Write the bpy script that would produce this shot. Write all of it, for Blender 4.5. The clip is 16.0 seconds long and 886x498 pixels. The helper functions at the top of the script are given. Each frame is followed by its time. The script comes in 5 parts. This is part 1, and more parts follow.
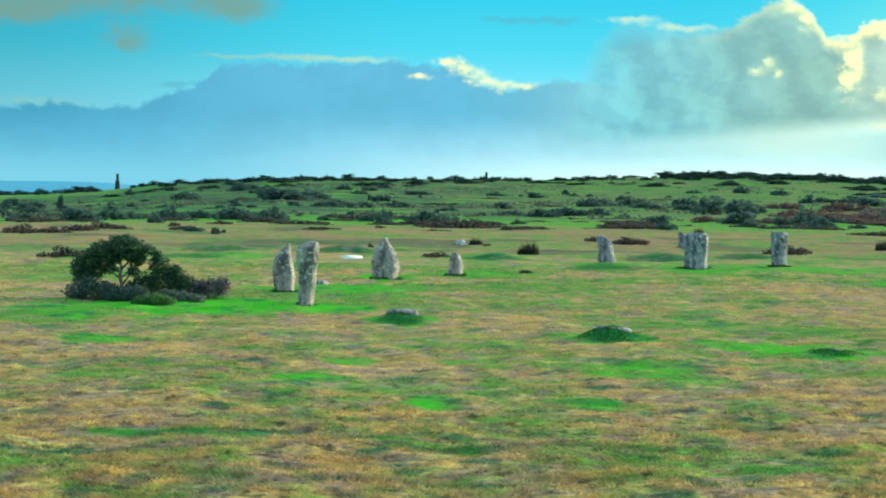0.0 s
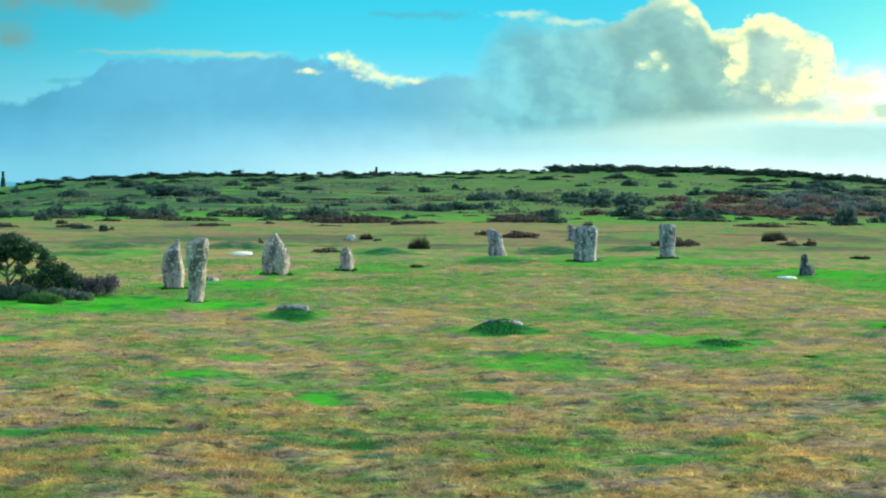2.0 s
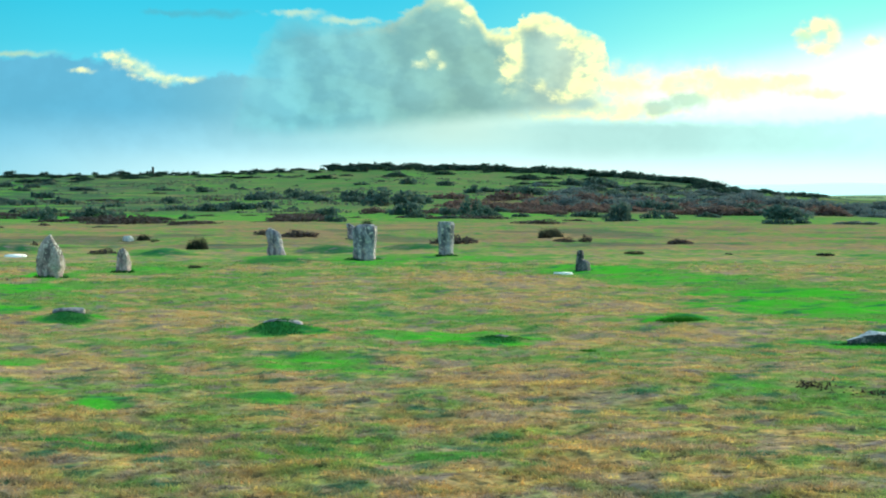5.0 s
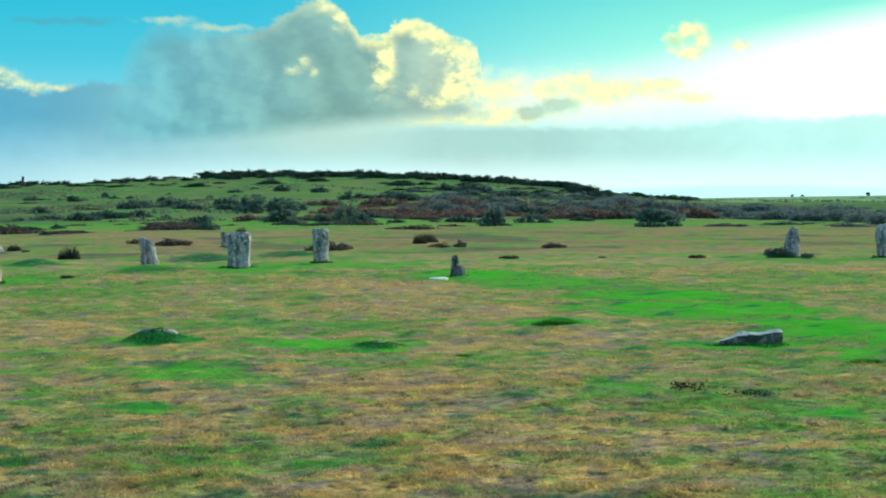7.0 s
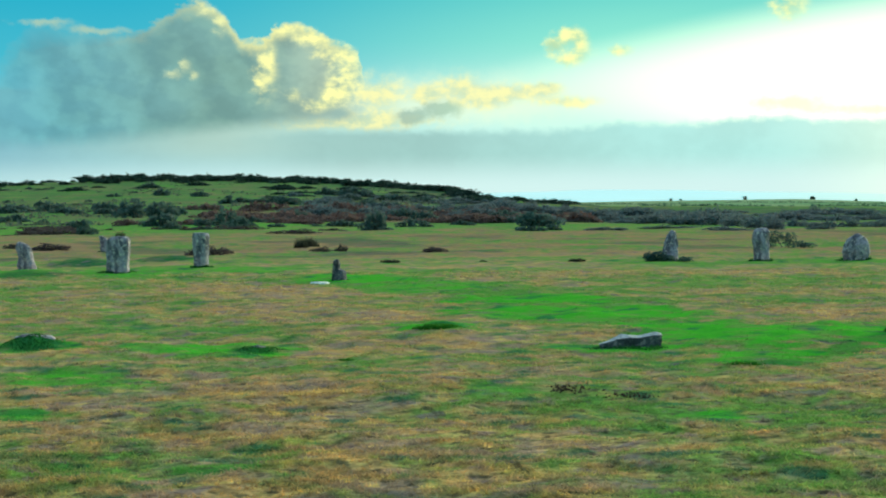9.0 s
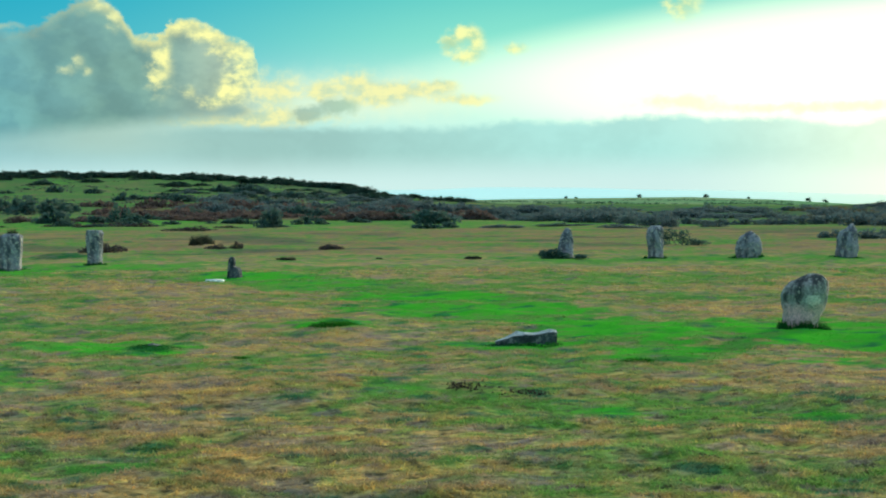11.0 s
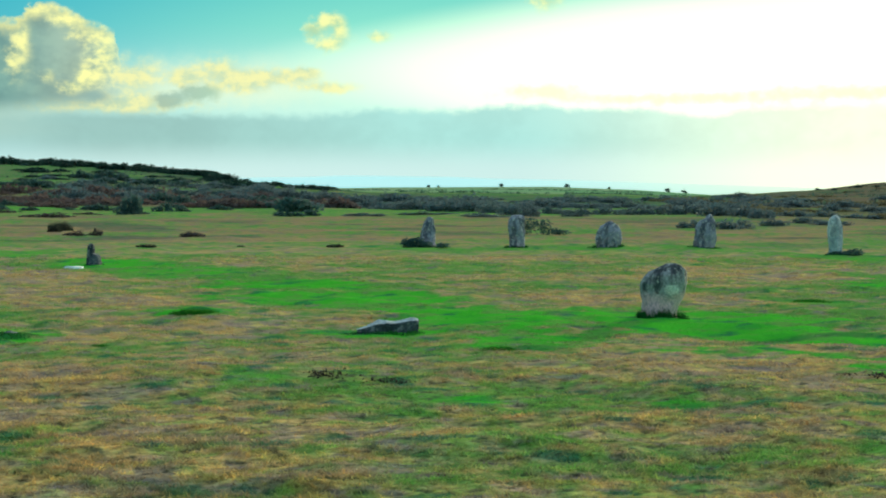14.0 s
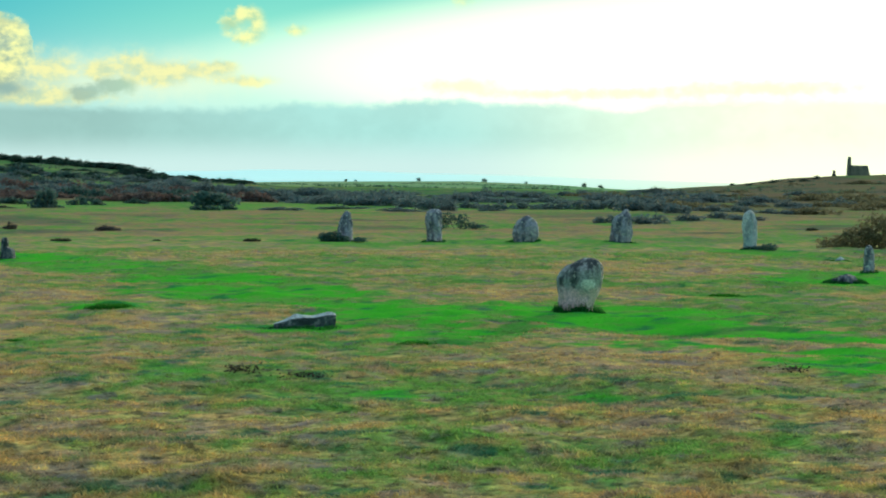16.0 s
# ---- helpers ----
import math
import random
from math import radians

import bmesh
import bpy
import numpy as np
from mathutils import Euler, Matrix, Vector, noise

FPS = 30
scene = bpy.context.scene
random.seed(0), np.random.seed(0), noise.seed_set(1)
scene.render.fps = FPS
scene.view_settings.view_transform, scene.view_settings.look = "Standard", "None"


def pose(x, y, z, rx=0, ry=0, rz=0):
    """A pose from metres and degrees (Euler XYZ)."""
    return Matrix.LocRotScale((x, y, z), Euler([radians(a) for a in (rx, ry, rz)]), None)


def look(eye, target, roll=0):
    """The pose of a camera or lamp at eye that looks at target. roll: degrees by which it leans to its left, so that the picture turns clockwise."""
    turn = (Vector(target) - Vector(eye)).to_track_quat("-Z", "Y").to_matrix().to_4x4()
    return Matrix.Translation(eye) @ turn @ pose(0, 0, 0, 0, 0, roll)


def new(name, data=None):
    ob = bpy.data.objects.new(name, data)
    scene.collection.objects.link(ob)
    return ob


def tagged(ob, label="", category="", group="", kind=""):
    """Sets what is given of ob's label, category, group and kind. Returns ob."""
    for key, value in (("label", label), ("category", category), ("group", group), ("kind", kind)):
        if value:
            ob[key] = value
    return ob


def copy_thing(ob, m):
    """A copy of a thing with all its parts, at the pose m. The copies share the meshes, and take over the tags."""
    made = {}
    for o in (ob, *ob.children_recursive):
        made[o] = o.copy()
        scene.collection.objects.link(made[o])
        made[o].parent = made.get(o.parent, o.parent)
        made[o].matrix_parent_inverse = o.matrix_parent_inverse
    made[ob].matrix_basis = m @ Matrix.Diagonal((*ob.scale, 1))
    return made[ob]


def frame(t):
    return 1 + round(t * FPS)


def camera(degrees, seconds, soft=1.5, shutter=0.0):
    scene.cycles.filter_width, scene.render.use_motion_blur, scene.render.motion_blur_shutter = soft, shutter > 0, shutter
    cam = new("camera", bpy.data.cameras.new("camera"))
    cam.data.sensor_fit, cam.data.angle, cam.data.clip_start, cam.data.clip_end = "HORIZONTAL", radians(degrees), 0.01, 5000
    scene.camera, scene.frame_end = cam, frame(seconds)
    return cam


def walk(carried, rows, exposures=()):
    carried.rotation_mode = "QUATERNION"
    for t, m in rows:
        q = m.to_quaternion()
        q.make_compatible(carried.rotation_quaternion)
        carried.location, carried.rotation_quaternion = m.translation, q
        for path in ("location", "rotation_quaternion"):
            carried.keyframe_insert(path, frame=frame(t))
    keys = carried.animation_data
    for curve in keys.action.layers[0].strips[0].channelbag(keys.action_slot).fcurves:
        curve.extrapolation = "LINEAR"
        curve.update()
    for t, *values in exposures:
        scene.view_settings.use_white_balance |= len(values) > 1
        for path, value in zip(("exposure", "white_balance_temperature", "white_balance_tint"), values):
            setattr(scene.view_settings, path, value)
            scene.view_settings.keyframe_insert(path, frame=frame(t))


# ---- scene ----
# The camera stands on a low rise south of the circle and turns to the right.
cam = camera(26.0, 16.0, soft=2.0)
EYE = 3.0
ROWS = [
    (0.0, 0.000, -1.799, -1.000),
    (0.5, 0.706, -1.810, -0.941),
    (1.0, 1.524, -1.815, -0.755),
    (1.5, 2.318, -1.864, -0.731),
    (2.0, 3.270, -1.913, -0.551),
    (2.5, 4.287, -1.976, -0.462),
    (3.0, 5.487, -2.031, -0.462),
    (3.5, 6.593, -2.009, -0.584),
    (4.0, 7.750, -1.978, -0.454),
    (6.5, 12.656, -1.786, 0.343),
    (7.0, 13.585, -1.743, 0.491),
    (7.5, 14.470, -1.681, 0.648),
    (8.0, 15.398, -1.629, 0.853),
    (8.5, 16.242, -1.642, 0.700),
    (9.0, 17.132, -1.650, 0.501),
    (11.5, 20.950, -1.833, 0.347),
    (12.0, 21.659, -1.921, 0.291),
    (12.5, 22.316, -1.948, 0.359),
    (13.0, 23.009, -2.011, 0.020),
    (13.5, 23.665, -2.065, -0.076),
    (14.0, 24.348, -2.108, -0.053),
    (14.5, 24.966, -2.125, -0.148),
    (15.0, 25.619, -2.174, -0.163),
    (15.5, 26.214, -2.224, -0.194),
    (16.0, 26.820, -2.271, -0.233),
]
walk(cam, [(t, pose(0, 0, EYE) @ pose(0, 0, 0, 90 + pitch, 0, -yaw) @ pose(0, 0, 0, 0, 0, -lean)) for t, yaw, pitch, lean in ROWS],
     [(0.0, 0.61, 6500, -8), (3.5, 0.59, 6500, -7), (7.0, 0.34, 6500, -7), (9.0, 0.08, 6500, -8), (12.5, 0.0, 6500, -10), (16.0, 0.02, 6500, -10)])

# ---- world, sun ----
SUN_AZ, SUN_EL = 52.0, 10.0


def bearing(az, el=0.0, r=1.0):
    """A vector r long towards a bearing (degrees right of +Y) and a height above the horizon."""
    a, e = radians(az), radians(el)
    return Vector((math.sin(a) * math.cos(e) * r, math.cos(a) * math.cos(e) * r, math.sin(e) * r))


sun = new("sun", bpy.data.lights.new("sun", "SUN"))
sun.data.energy, sun.data.angle, sun.data.color = 4.2, radians(14), (1.0, 0.86, 0.62)
sun.matrix_world = look(bearing(SUN_AZ, SUN_EL, 200), (0, 0, 0))


class Nodes:
    """Short hand for node trees."""

    def __init__(self, tree):
        self.tree = tree

    def add(self, kind, **values):
        n = self.tree.nodes.new(kind)
        for key, v in values.items():
            if key == "op":
                n.operation = v
            elif key == "blend":
                n.data_type, n.blend_type, n.clamp_factor = "RGBA", v, True
            elif key == "clamp":
                n.use_clamp = v
        return n

    def put(self, socket, v):
        if isinstance(v, bpy.types.NodeSocket):
            self.tree.links.new(v, socket)
        elif v is not None:
            if isinstance(v, tuple) and len(v) == 3 and socket.type == "RGBA":
                v = (*v, 1.0)
            socket.default_value = v

    def math(self, op, a, b=None, c=None, clamp=False):
        n = self.add("ShaderNodeMath", op=op, clamp=clamp)
        for s, v in zip(n.inputs, (a, b, c)):
            self.put(s, v)
        return n.outputs[0]

    def mix(self, f, a, b, blend="MIX"):
        n = self.add("ShaderNodeMix", blend=blend)
        self.put(n.inputs[0], f), self.put(n.inputs[6], a), self.put(n.inputs[7], b)
        return n.outputs[2]

    def ramp(self, v, lo, hi, a=0.0, b=1.0):
        n = self.add("ShaderNodeMapRange")
        n.interpolation_type = "SMOOTHSTEP"
        for s, q in zip(n.inputs, (v, lo, hi, a, b)):
            self.put(s, q)
        return n.outputs[0]

    def noise(self, vec, scale, detail=4.0, rough=0.55, warp=0.0):
        n = self.add("ShaderNodeTexNoise")
        self.put(n.inputs["Vector"], vec)
        n.inputs["Scale"].default_value, n.inputs["Detail"].default_value = scale, detail
        n.inputs["Roughness"].default_value, n.inputs["Distortion"].default_value = rough, warp
        return n.outputs["Fac"]

    def colours(self, v, *stops):
        n = self.add("ShaderNodeValToRGB")
        self.put(n.inputs[0], v)
        e = n.color_ramp.elements
        while len(e) < len(stops):
            e.new(0.5)
        for el, (p, c) in zip(e, stops):
            el.position, el.color = p, (*c, 1)
        return n.outputs[0]

    def vec(self, x, y, z=0.0):
        n = self.add("ShaderNodeCombineXYZ")
        for s, v in zip(n.inputs, (x, y, z)):
            self.put(s, v)
        return n.outputs[0]

    def split(self, v):
        n = self.add("ShaderNodeSeparateXYZ")
        self.put(n.inputs[0], v)
        return n.outputs


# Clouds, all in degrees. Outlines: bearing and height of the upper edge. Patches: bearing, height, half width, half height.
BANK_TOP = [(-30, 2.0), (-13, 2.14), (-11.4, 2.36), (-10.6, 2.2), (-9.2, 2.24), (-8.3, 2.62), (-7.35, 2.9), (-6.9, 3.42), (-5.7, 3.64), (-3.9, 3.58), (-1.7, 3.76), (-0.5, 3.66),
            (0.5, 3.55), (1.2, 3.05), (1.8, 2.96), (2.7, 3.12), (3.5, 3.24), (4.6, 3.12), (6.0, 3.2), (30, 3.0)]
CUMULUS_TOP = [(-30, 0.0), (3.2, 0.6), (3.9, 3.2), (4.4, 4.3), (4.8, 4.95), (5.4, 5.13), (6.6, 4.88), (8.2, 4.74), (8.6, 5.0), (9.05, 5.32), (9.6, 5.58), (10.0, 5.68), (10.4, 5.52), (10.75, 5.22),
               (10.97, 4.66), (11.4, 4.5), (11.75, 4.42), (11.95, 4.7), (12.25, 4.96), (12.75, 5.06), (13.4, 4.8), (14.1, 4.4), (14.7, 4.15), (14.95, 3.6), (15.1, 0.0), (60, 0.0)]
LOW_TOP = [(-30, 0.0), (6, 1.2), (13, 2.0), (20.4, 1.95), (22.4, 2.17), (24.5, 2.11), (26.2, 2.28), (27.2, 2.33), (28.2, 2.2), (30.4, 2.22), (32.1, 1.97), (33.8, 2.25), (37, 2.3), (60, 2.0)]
BANK_LIT = [(0.0, 3.80, 0.42, 0.14), (0.5, 3.60, 0.42, 0.2), (1.0, 3.32, 0.45, 0.22), (1.6, 3.05, 0.35, 0.18), (2.35, 3.13, 0.45, 0.12), (-0.8, 3.33, 0.4, 0.08)]
BANK_STREAK = [(-2.6, 3.78, 1.1, 0.1), (-4.6, 3.82, 1.2, 0.09), (-6.6, 3.8, 0.9, 0.06), (-11.9, 2.34, 1.5, 0.13)]
CUMULUS_LIT = [(10.15, 5.52, 0.32, 0.2), (10.6, 5.1, 0.22, 0.3), (9.2, 3.55, 0.26, 0.13), (9.55, 3.86, 0.15, 0.2), (9.8, 3.6, 0.14, 0.12), (11.9, 3.5, 0.34, 0.6), (12.02, 4.15, 0.2, 0.36), (12.7, 2.97, 0.2, 0.2),
               (12.5, 4.88, 0.4, 0.22), (13.2, 4.66, 0.44, 0.26), (13.9, 4.28, 0.55, 0.32), (14.45, 3.68, 0.46, 0.6), (13.95, 2.98, 0.45, 0.42), (13.4, 2.66, 0.3, 0.2)]
CUMULUS_STREAK = [(5.5, 5.08, 0.9, 0.12), (7.0, 4.84, 1.1, 0.12)]
CREAM = [(15.2, 2.95, 0.9, 0.55), (16.7, 2.95, 0.4, 0.3), (17.7, 3.15, 0.65, 0.4), (18.4, 2.8, 0.6, 0.3), (19.5, 3.0, 0.8, 0.25), (20.3, 3.1, 0.4, 0.15), (21.0, 2.7, 0.8, 0.16), (14.6, 2.15, 2.4, 0.25),
         (27.3, 2.6, 1.3, 0.2), (31.0, 2.35, 3.0, 0.16), (36.5, 2.5, 3.0, 0.25)]
GREY_SCRAPS = [(16.2, 2.3, 0.5, 0.3), (17.25, 2.5, 0.6, 0.32), (20.45, 4.33, 0.22, 0.2), (14.0, 2.42, 0.6, 0.2)]
PUFFS = [(20.5, 4.4, 0.36, 0.26), (20.95, 4.7, 0.36, 0.24), (21.3, 4.3, 0.3, 0.42), (20.85, 3.92, 0.36, 0.2), (22.4, 4.2, 0.45, 0.2), (27.4, 5.4, 0.6, 0.5)]
DUSKY = [(-9.4, 4.2, 0.7, 0.45), (-6.2, 5.25, 1.1, 0.45), (-10.2, 5.4, 3.4, 0.5), (-12.6, 4.9, 1.3, 0.4)]
WISPS = [(3.2, 5.03, 1.0, 0.14), (1.6, 5.06, 0.6, 0.1), (-8.0, 2.93, 0.8, 0.12)]


world = bpy.data.worlds.new("sky")
scene.world = world
world.use_nodes = True
world.node_tree.nodes.clear()
k = Nodes(world.node_tree)
dx, dy, dz = k.split(k.add("ShaderNodeTexCoord").outputs["Generated"])
az = k.math("MULTIPLY", k.math("ARCTAN2", dx, dy), 57.29578)
el = k.math("MULTIPLY", k.math("ARCSINE", dz), 57.29578)
nishita = k.add("ShaderNodeTexSky")
nishita.sky_type, nishita.sun_disc = "NISHITA", False
nishita.sun_elevation, nishita.sun_rotation = radians(SUN_EL), radians(SUN_AZ)
up = k.math("DIVIDE", el, 90.0, clamp=True)
clear = k.colours(up, (0.0, (0.42, 0.70, 0.84)), (0.02, (0.24, 0.60, 0.80)), (0.045, (0.06, 0.46, 0.66)), (0.066, (0.02, 0.40, 0.62)),
                  (0.16, (0.20, 0.50, 0.75)), (0.4, (0.52, 0.64, 0.78)), (1.0, (0.46, 0.62, 0.82)))
sunward = k.colours(up, (0.0, (0.76, 1.0, 1.03)), (0.03, (0.62, 0.96, 0.90)), (0.05, (0.29, 0.78, 0.70)), (0.066, (0.14, 0.62, 0.62)),
                    (0.16, (0.25, 0.60, 0.80)), (0.4, (0.52, 0.64, 0.78)), (1.0, (0.46, 0.62, 0.82)))
clear = k.mix(1.0, clear, k.mix(k.ramp(az, -15.0, 1.0), (0.55, 0.64, 0.66), (1, 1, 1)), "MULTIPLY")
clear = k.mix(1.0, clear, k.mix(k.ramp(az, -35.0, -90.0), (1, 1, 1), (1.45, 1.35, 1.3)), "MULTIPLY")
clear = k.mix(k.ramp(az, 7.0, 24.0), clear, sunward)
clear = k.mix(0.06, clear, k.mix(1.0, nishita.outputs[0], (0.09, 0.09, 0.09), "MULTIPLY"))
# Bright haze round the veiled sun.
u = k.math("DIVIDE", k.math("SUBTRACT", az, 41.0), 15.0)
v = k.math("DIVIDE", k.math("SUBTRACT", el, 3.3), k.ramp(az, 13.0, 31.0, 1.1, 2.0))
far = k.math("ADD", k.math("MULTIPLY", u, u), k.math("MULTIPLY", v, v))
sky = k.mix(k.ramp(far, 2.5, 0.1), clear, (1.75, 1.6, 1.25))

# Slow drifts and small curls that all the clouds share.
sky_at = k.vec(az, k.math("MULTIPLY", el, 1.3))
curl = k.math("SUBTRACT", k.noise(sky_at, 2.2, 3.5, 0.55), 0.5)
puffy = k.math("SUBTRACT", 0.22, k.math("ABSOLUTE", k.math("SUBTRACT", k.noise(sky_at, 1.5, 4.0, 0.5), 0.5)))
drift = k.noise(sky_at, 0.45, 3.0, 0.5)
az_curled = k.math("ADD", az, k.math("MULTIPLY", curl, 0.5))
el_curled = k.math("ADD", el, k.math("MULTIPLY", k.math("SUBTRACT", k.noise(k.vec(el, az, 3.0), 1.8, 4.0, 0.6), 0.5), 0.35))


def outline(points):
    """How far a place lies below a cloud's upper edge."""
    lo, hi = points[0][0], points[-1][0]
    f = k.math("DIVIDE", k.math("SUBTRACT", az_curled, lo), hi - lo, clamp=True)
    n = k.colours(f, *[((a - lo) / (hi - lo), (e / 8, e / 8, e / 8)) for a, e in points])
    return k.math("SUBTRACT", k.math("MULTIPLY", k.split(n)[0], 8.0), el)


def field(patches, curls):
    """About 1 within the patches, thinning outwards, with a curled edge."""
    total = None
    for a, e, ra, re in patches:
        p = k.math("MULTIPLY", k.math("SUBTRACT", az_curled, a), 1 / ra)
        q = k.math("MULTIPLY", k.math("SUBTRACT", el_curled, e), 1 / re)
        d = k.math("POWER", 2.718, k.math("MULTIPLY", k.math("ADD", k.math("MULTIPLY", p, p), k.math("MULTIPLY", q, q)), -0.8))
        total = d if total is None else k.math("ADD", total, d)
    return k.math("ADD", total, k.math("MULTIPLY", k.math("MULTIPLY", curl, curls), k.math("MULTIPLY", total, 2.0, clamp=True)))


def lay(sky, mask, colour):
    return k.mix(mask, sky, colour)


def tone(colour, low=0.9, high=1.1):
    """A cloud's body is never even."""
    return k.mix(1.0, colour, k.mix(k.ramp(k.math("ADD", drift, k.math("MULTIPLY", curl, 0.35)), 0.35, 0.65), (low, low, low), (high, high, high)), "MULTIPLY")


warm = k.ramp(az, 0.0, 11.0)
# Thin dusky scraps high up, and the pale veil under the cumulus.
sky = lay(sky, k.math("MULTIPLY", k.ramp(field(DUSKY, 0.9), 0.2, 1.3), 0.8), (0.155, 0.235, 0.20))
sky = lay(sky, k.math("MULTIPLY", k.ramp(field(WISPS, 0.8), 0.25, 1.1), 0.55), (0.09, 0.30, 0.40))
veil = k.math("MULTIPLY", k.math("MULTIPLY", k.ramp(az, -3.0, 4.0), k.ramp(az, 18.0, 9.0)), k.math("MULTIPLY", k.ramp(el, 0.3, 1.5), k.ramp(el, 3.4, 2.0)))
sky = lay(sky, k.math("MULTIPLY", veil, 0.9), k.mix(warm, (0.20, 0.44, 0.54), (0.60, 0.68, 0.58)))
sky = lay(sky, k.math("MULTIPLY", k.ramp(field([(17.6, 2.75, 4.0, 0.7)], 0.3), 0.0, 1.0), 0.75), (0.95, 0.98, 0.78))
# Cream haze beside the cumulus and along the low cloud, puffs in the glow.
sky = lay(sky, k.math("MULTIPLY", k.ramp(field(CREAM, 1.2), 0.1, 1.1), 0.85), k.mix(k.ramp(az, 20.0, 27.0), k.mix(k.ramp(curl, -0.15, 0.15), (0.66, 0.72, 0.50), (1.04, 0.90, 0.44)), (1.3, 1.2, 0.72)))
sky = lay(sky, k.math("MULTIPLY", k.ramp(field(PUFFS, 1.3), 0.25, 1.3), 0.9), k.mix(k.ramp(curl, -0.16, 0.16), (0.62, 0.74, 0.44), (1.12, 1.0, 0.46)))
# The low grey sheet above the horizon.
low_grey = k.mix(k.ramp(az, 14.0, 25.0), (0.36, 0.53, 0.54), (0.47, 0.75, 0.77))
low_grey = k.mix(k.ramp(az, 26.0, 37.0), low_grey, (1.05, 1.06, 0.86))
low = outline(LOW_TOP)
sky = lay(sky, k.math("MULTIPLY", k.ramp(k.math("ADD", low, k.math("MULTIPLY", curl, 0.35)), -0.05, 0.3), k.ramp(az, 9.0, 15.0, 0.0, 0.92)), tone(low_grey, 0.96, 1.04))
# The blue bank, its pale streaks and its sunlit shoulder.
sky = lay(sky, k.math("MULTIPLY", k.ramp(field(BANK_STREAK, 0.7), 0.1, 1.4), k.ramp(az, -9.0, -2.0, 0.5, 0.85)), k.mix(k.ramp(az, -8.0, -1.5), (0.25, 0.38, 0.33), (0.42, 0.53, 0.38)))
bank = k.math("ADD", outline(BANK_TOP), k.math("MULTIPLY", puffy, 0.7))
bank = k.math("ADD", bank, k.math("MULTIPLY", curl, 0.3))
blue = k.mix(k.ramp(az, -14.0, -2.0), (0.06, 0.245, 0.40), (0.11, 0.335, 0.52))
blue = k.mix(k.ramp(az, 0.0, 9.0), blue, (0.25, 0.45, 0.48))
blue = k.mix(k.ramp(el, 2.4, 0.7, 0.0, 0.6), blue, k.mix(k.ramp(az, -10.0, 4.0), (0.14, 0.39, 0.58), (0.44, 0.66, 0.78)))
sky = lay(sky, k.math("MULTIPLY", k.ramp(bank, 0.0, 0.22), k.ramp(az, 15.0, 4.0)), tone(blue, 0.97, 1.04))
sky = lay(sky, k.math("MULTIPLY", k.ramp(field(BANK_LIT, 1.5), 0.2, 1.3), 0.88), k.mix(k.ramp(curl, -0.18, 0.15), (0.42, 0.54, 0.42), (0.86, 0.79, 0.44)))
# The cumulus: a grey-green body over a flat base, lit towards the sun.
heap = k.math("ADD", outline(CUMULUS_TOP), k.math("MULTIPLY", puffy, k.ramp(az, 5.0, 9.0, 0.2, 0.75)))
heap = k.math("ADD", heap, k.math("MULTIPLY", curl, 0.45))
base = k.ramp(az, 4.0, 14.0, 1.55, 2.2)
floor = k.ramp(k.math("SUBTRACT", k.math("ADD", el, k.math("MULTIPLY", curl, 0.25)), base), -0.3, 0.3)
body = k.mix(k.ramp(az, 4.0, 11.5), (0.16, 0.40, 0.50), (0.215, 0.36, 0.355))
body = k.mix(k.ramp(az, 11.0, 14.5), body, (0.40, 0.48, 0.43))
body = tone(body, 0.92, 1.1)
relief = k.math("SUBTRACT", k.noise(k.vec(k.math("ADD", az, 0.35), k.math("MULTIPLY", k.math("ADD", el, 0.3), 1.2)), 0.9, 3.0, 0.5), k.noise(k.vec(az, k.math("MULTIPLY", el, 1.2)), 0.9, 3.0, 0.5))
body = k.mix(1.0, body, k.mix(k.ramp(relief, -0.14, 0.14), (1.12, 1.1, 1.06), (0.93, 0.94, 0.96)), "MULTIPLY")
edge = k.math("MULTIPLY", k.ramp(heap, 0.6, 0.05), k.ramp(az, 8.5, 12.0, 0.2, 0.8))
body = k.mix(edge, body, k.mix(k.ramp(az, 5.0, 12.0), (0.45, 0.55, 0.46), (1.05, 0.92, 0.42)))
solid_edge = k.add("ShaderNodeMapRange")
k.put(solid_edge.inputs[0], heap), k.put(solid_edge.inputs[1], 0.0), k.put(solid_edge.inputs[2], k.ramp(az, 5.0, 9.0, 0.8, 0.2))
into_glow = k.math("MULTIPLY", k.ramp(az, 3.0, 6.0, 0.3, 1.0), k.ramp(k.math("ADD", az, k.math("MULTIPLY", curl, 1.5)), 15.1, 13.6))
sky = lay(sky, k.math("MULTIPLY", k.math("MULTIPLY", solid_edge.outputs[0], floor), into_glow), body)
inside = k.math("MULTIPLY", k.ramp(heap, -0.1, 0.12), floor)
cream = k.mix(k.ramp(curl, -0.2, 0.16), (0.56, 0.62, 0.42), k.mix(k.ramp(az, 8.0, 12.5), (0.85, 0.84, 0.52), (1.2, 1.05, 0.46)))
sky = lay(sky, k.math("MULTIPLY", k.ramp(field(CUMULUS_STREAK, 1.0), 0.25, 1.1), 0.7), (0.52, 0.60, 0.45))
lit = k.ramp(k.math("ADD", field(CUMULUS_LIT, 1.4), k.math("MULTIPLY", puffy, 0.8)), 0.2, 1.5)
sky = lay(sky, k.math("MULTIPLY", k.math("MULTIPLY", lit, inside), k.ramp(az, 8.5, 11.5, 0.6, 0.92)), cream)
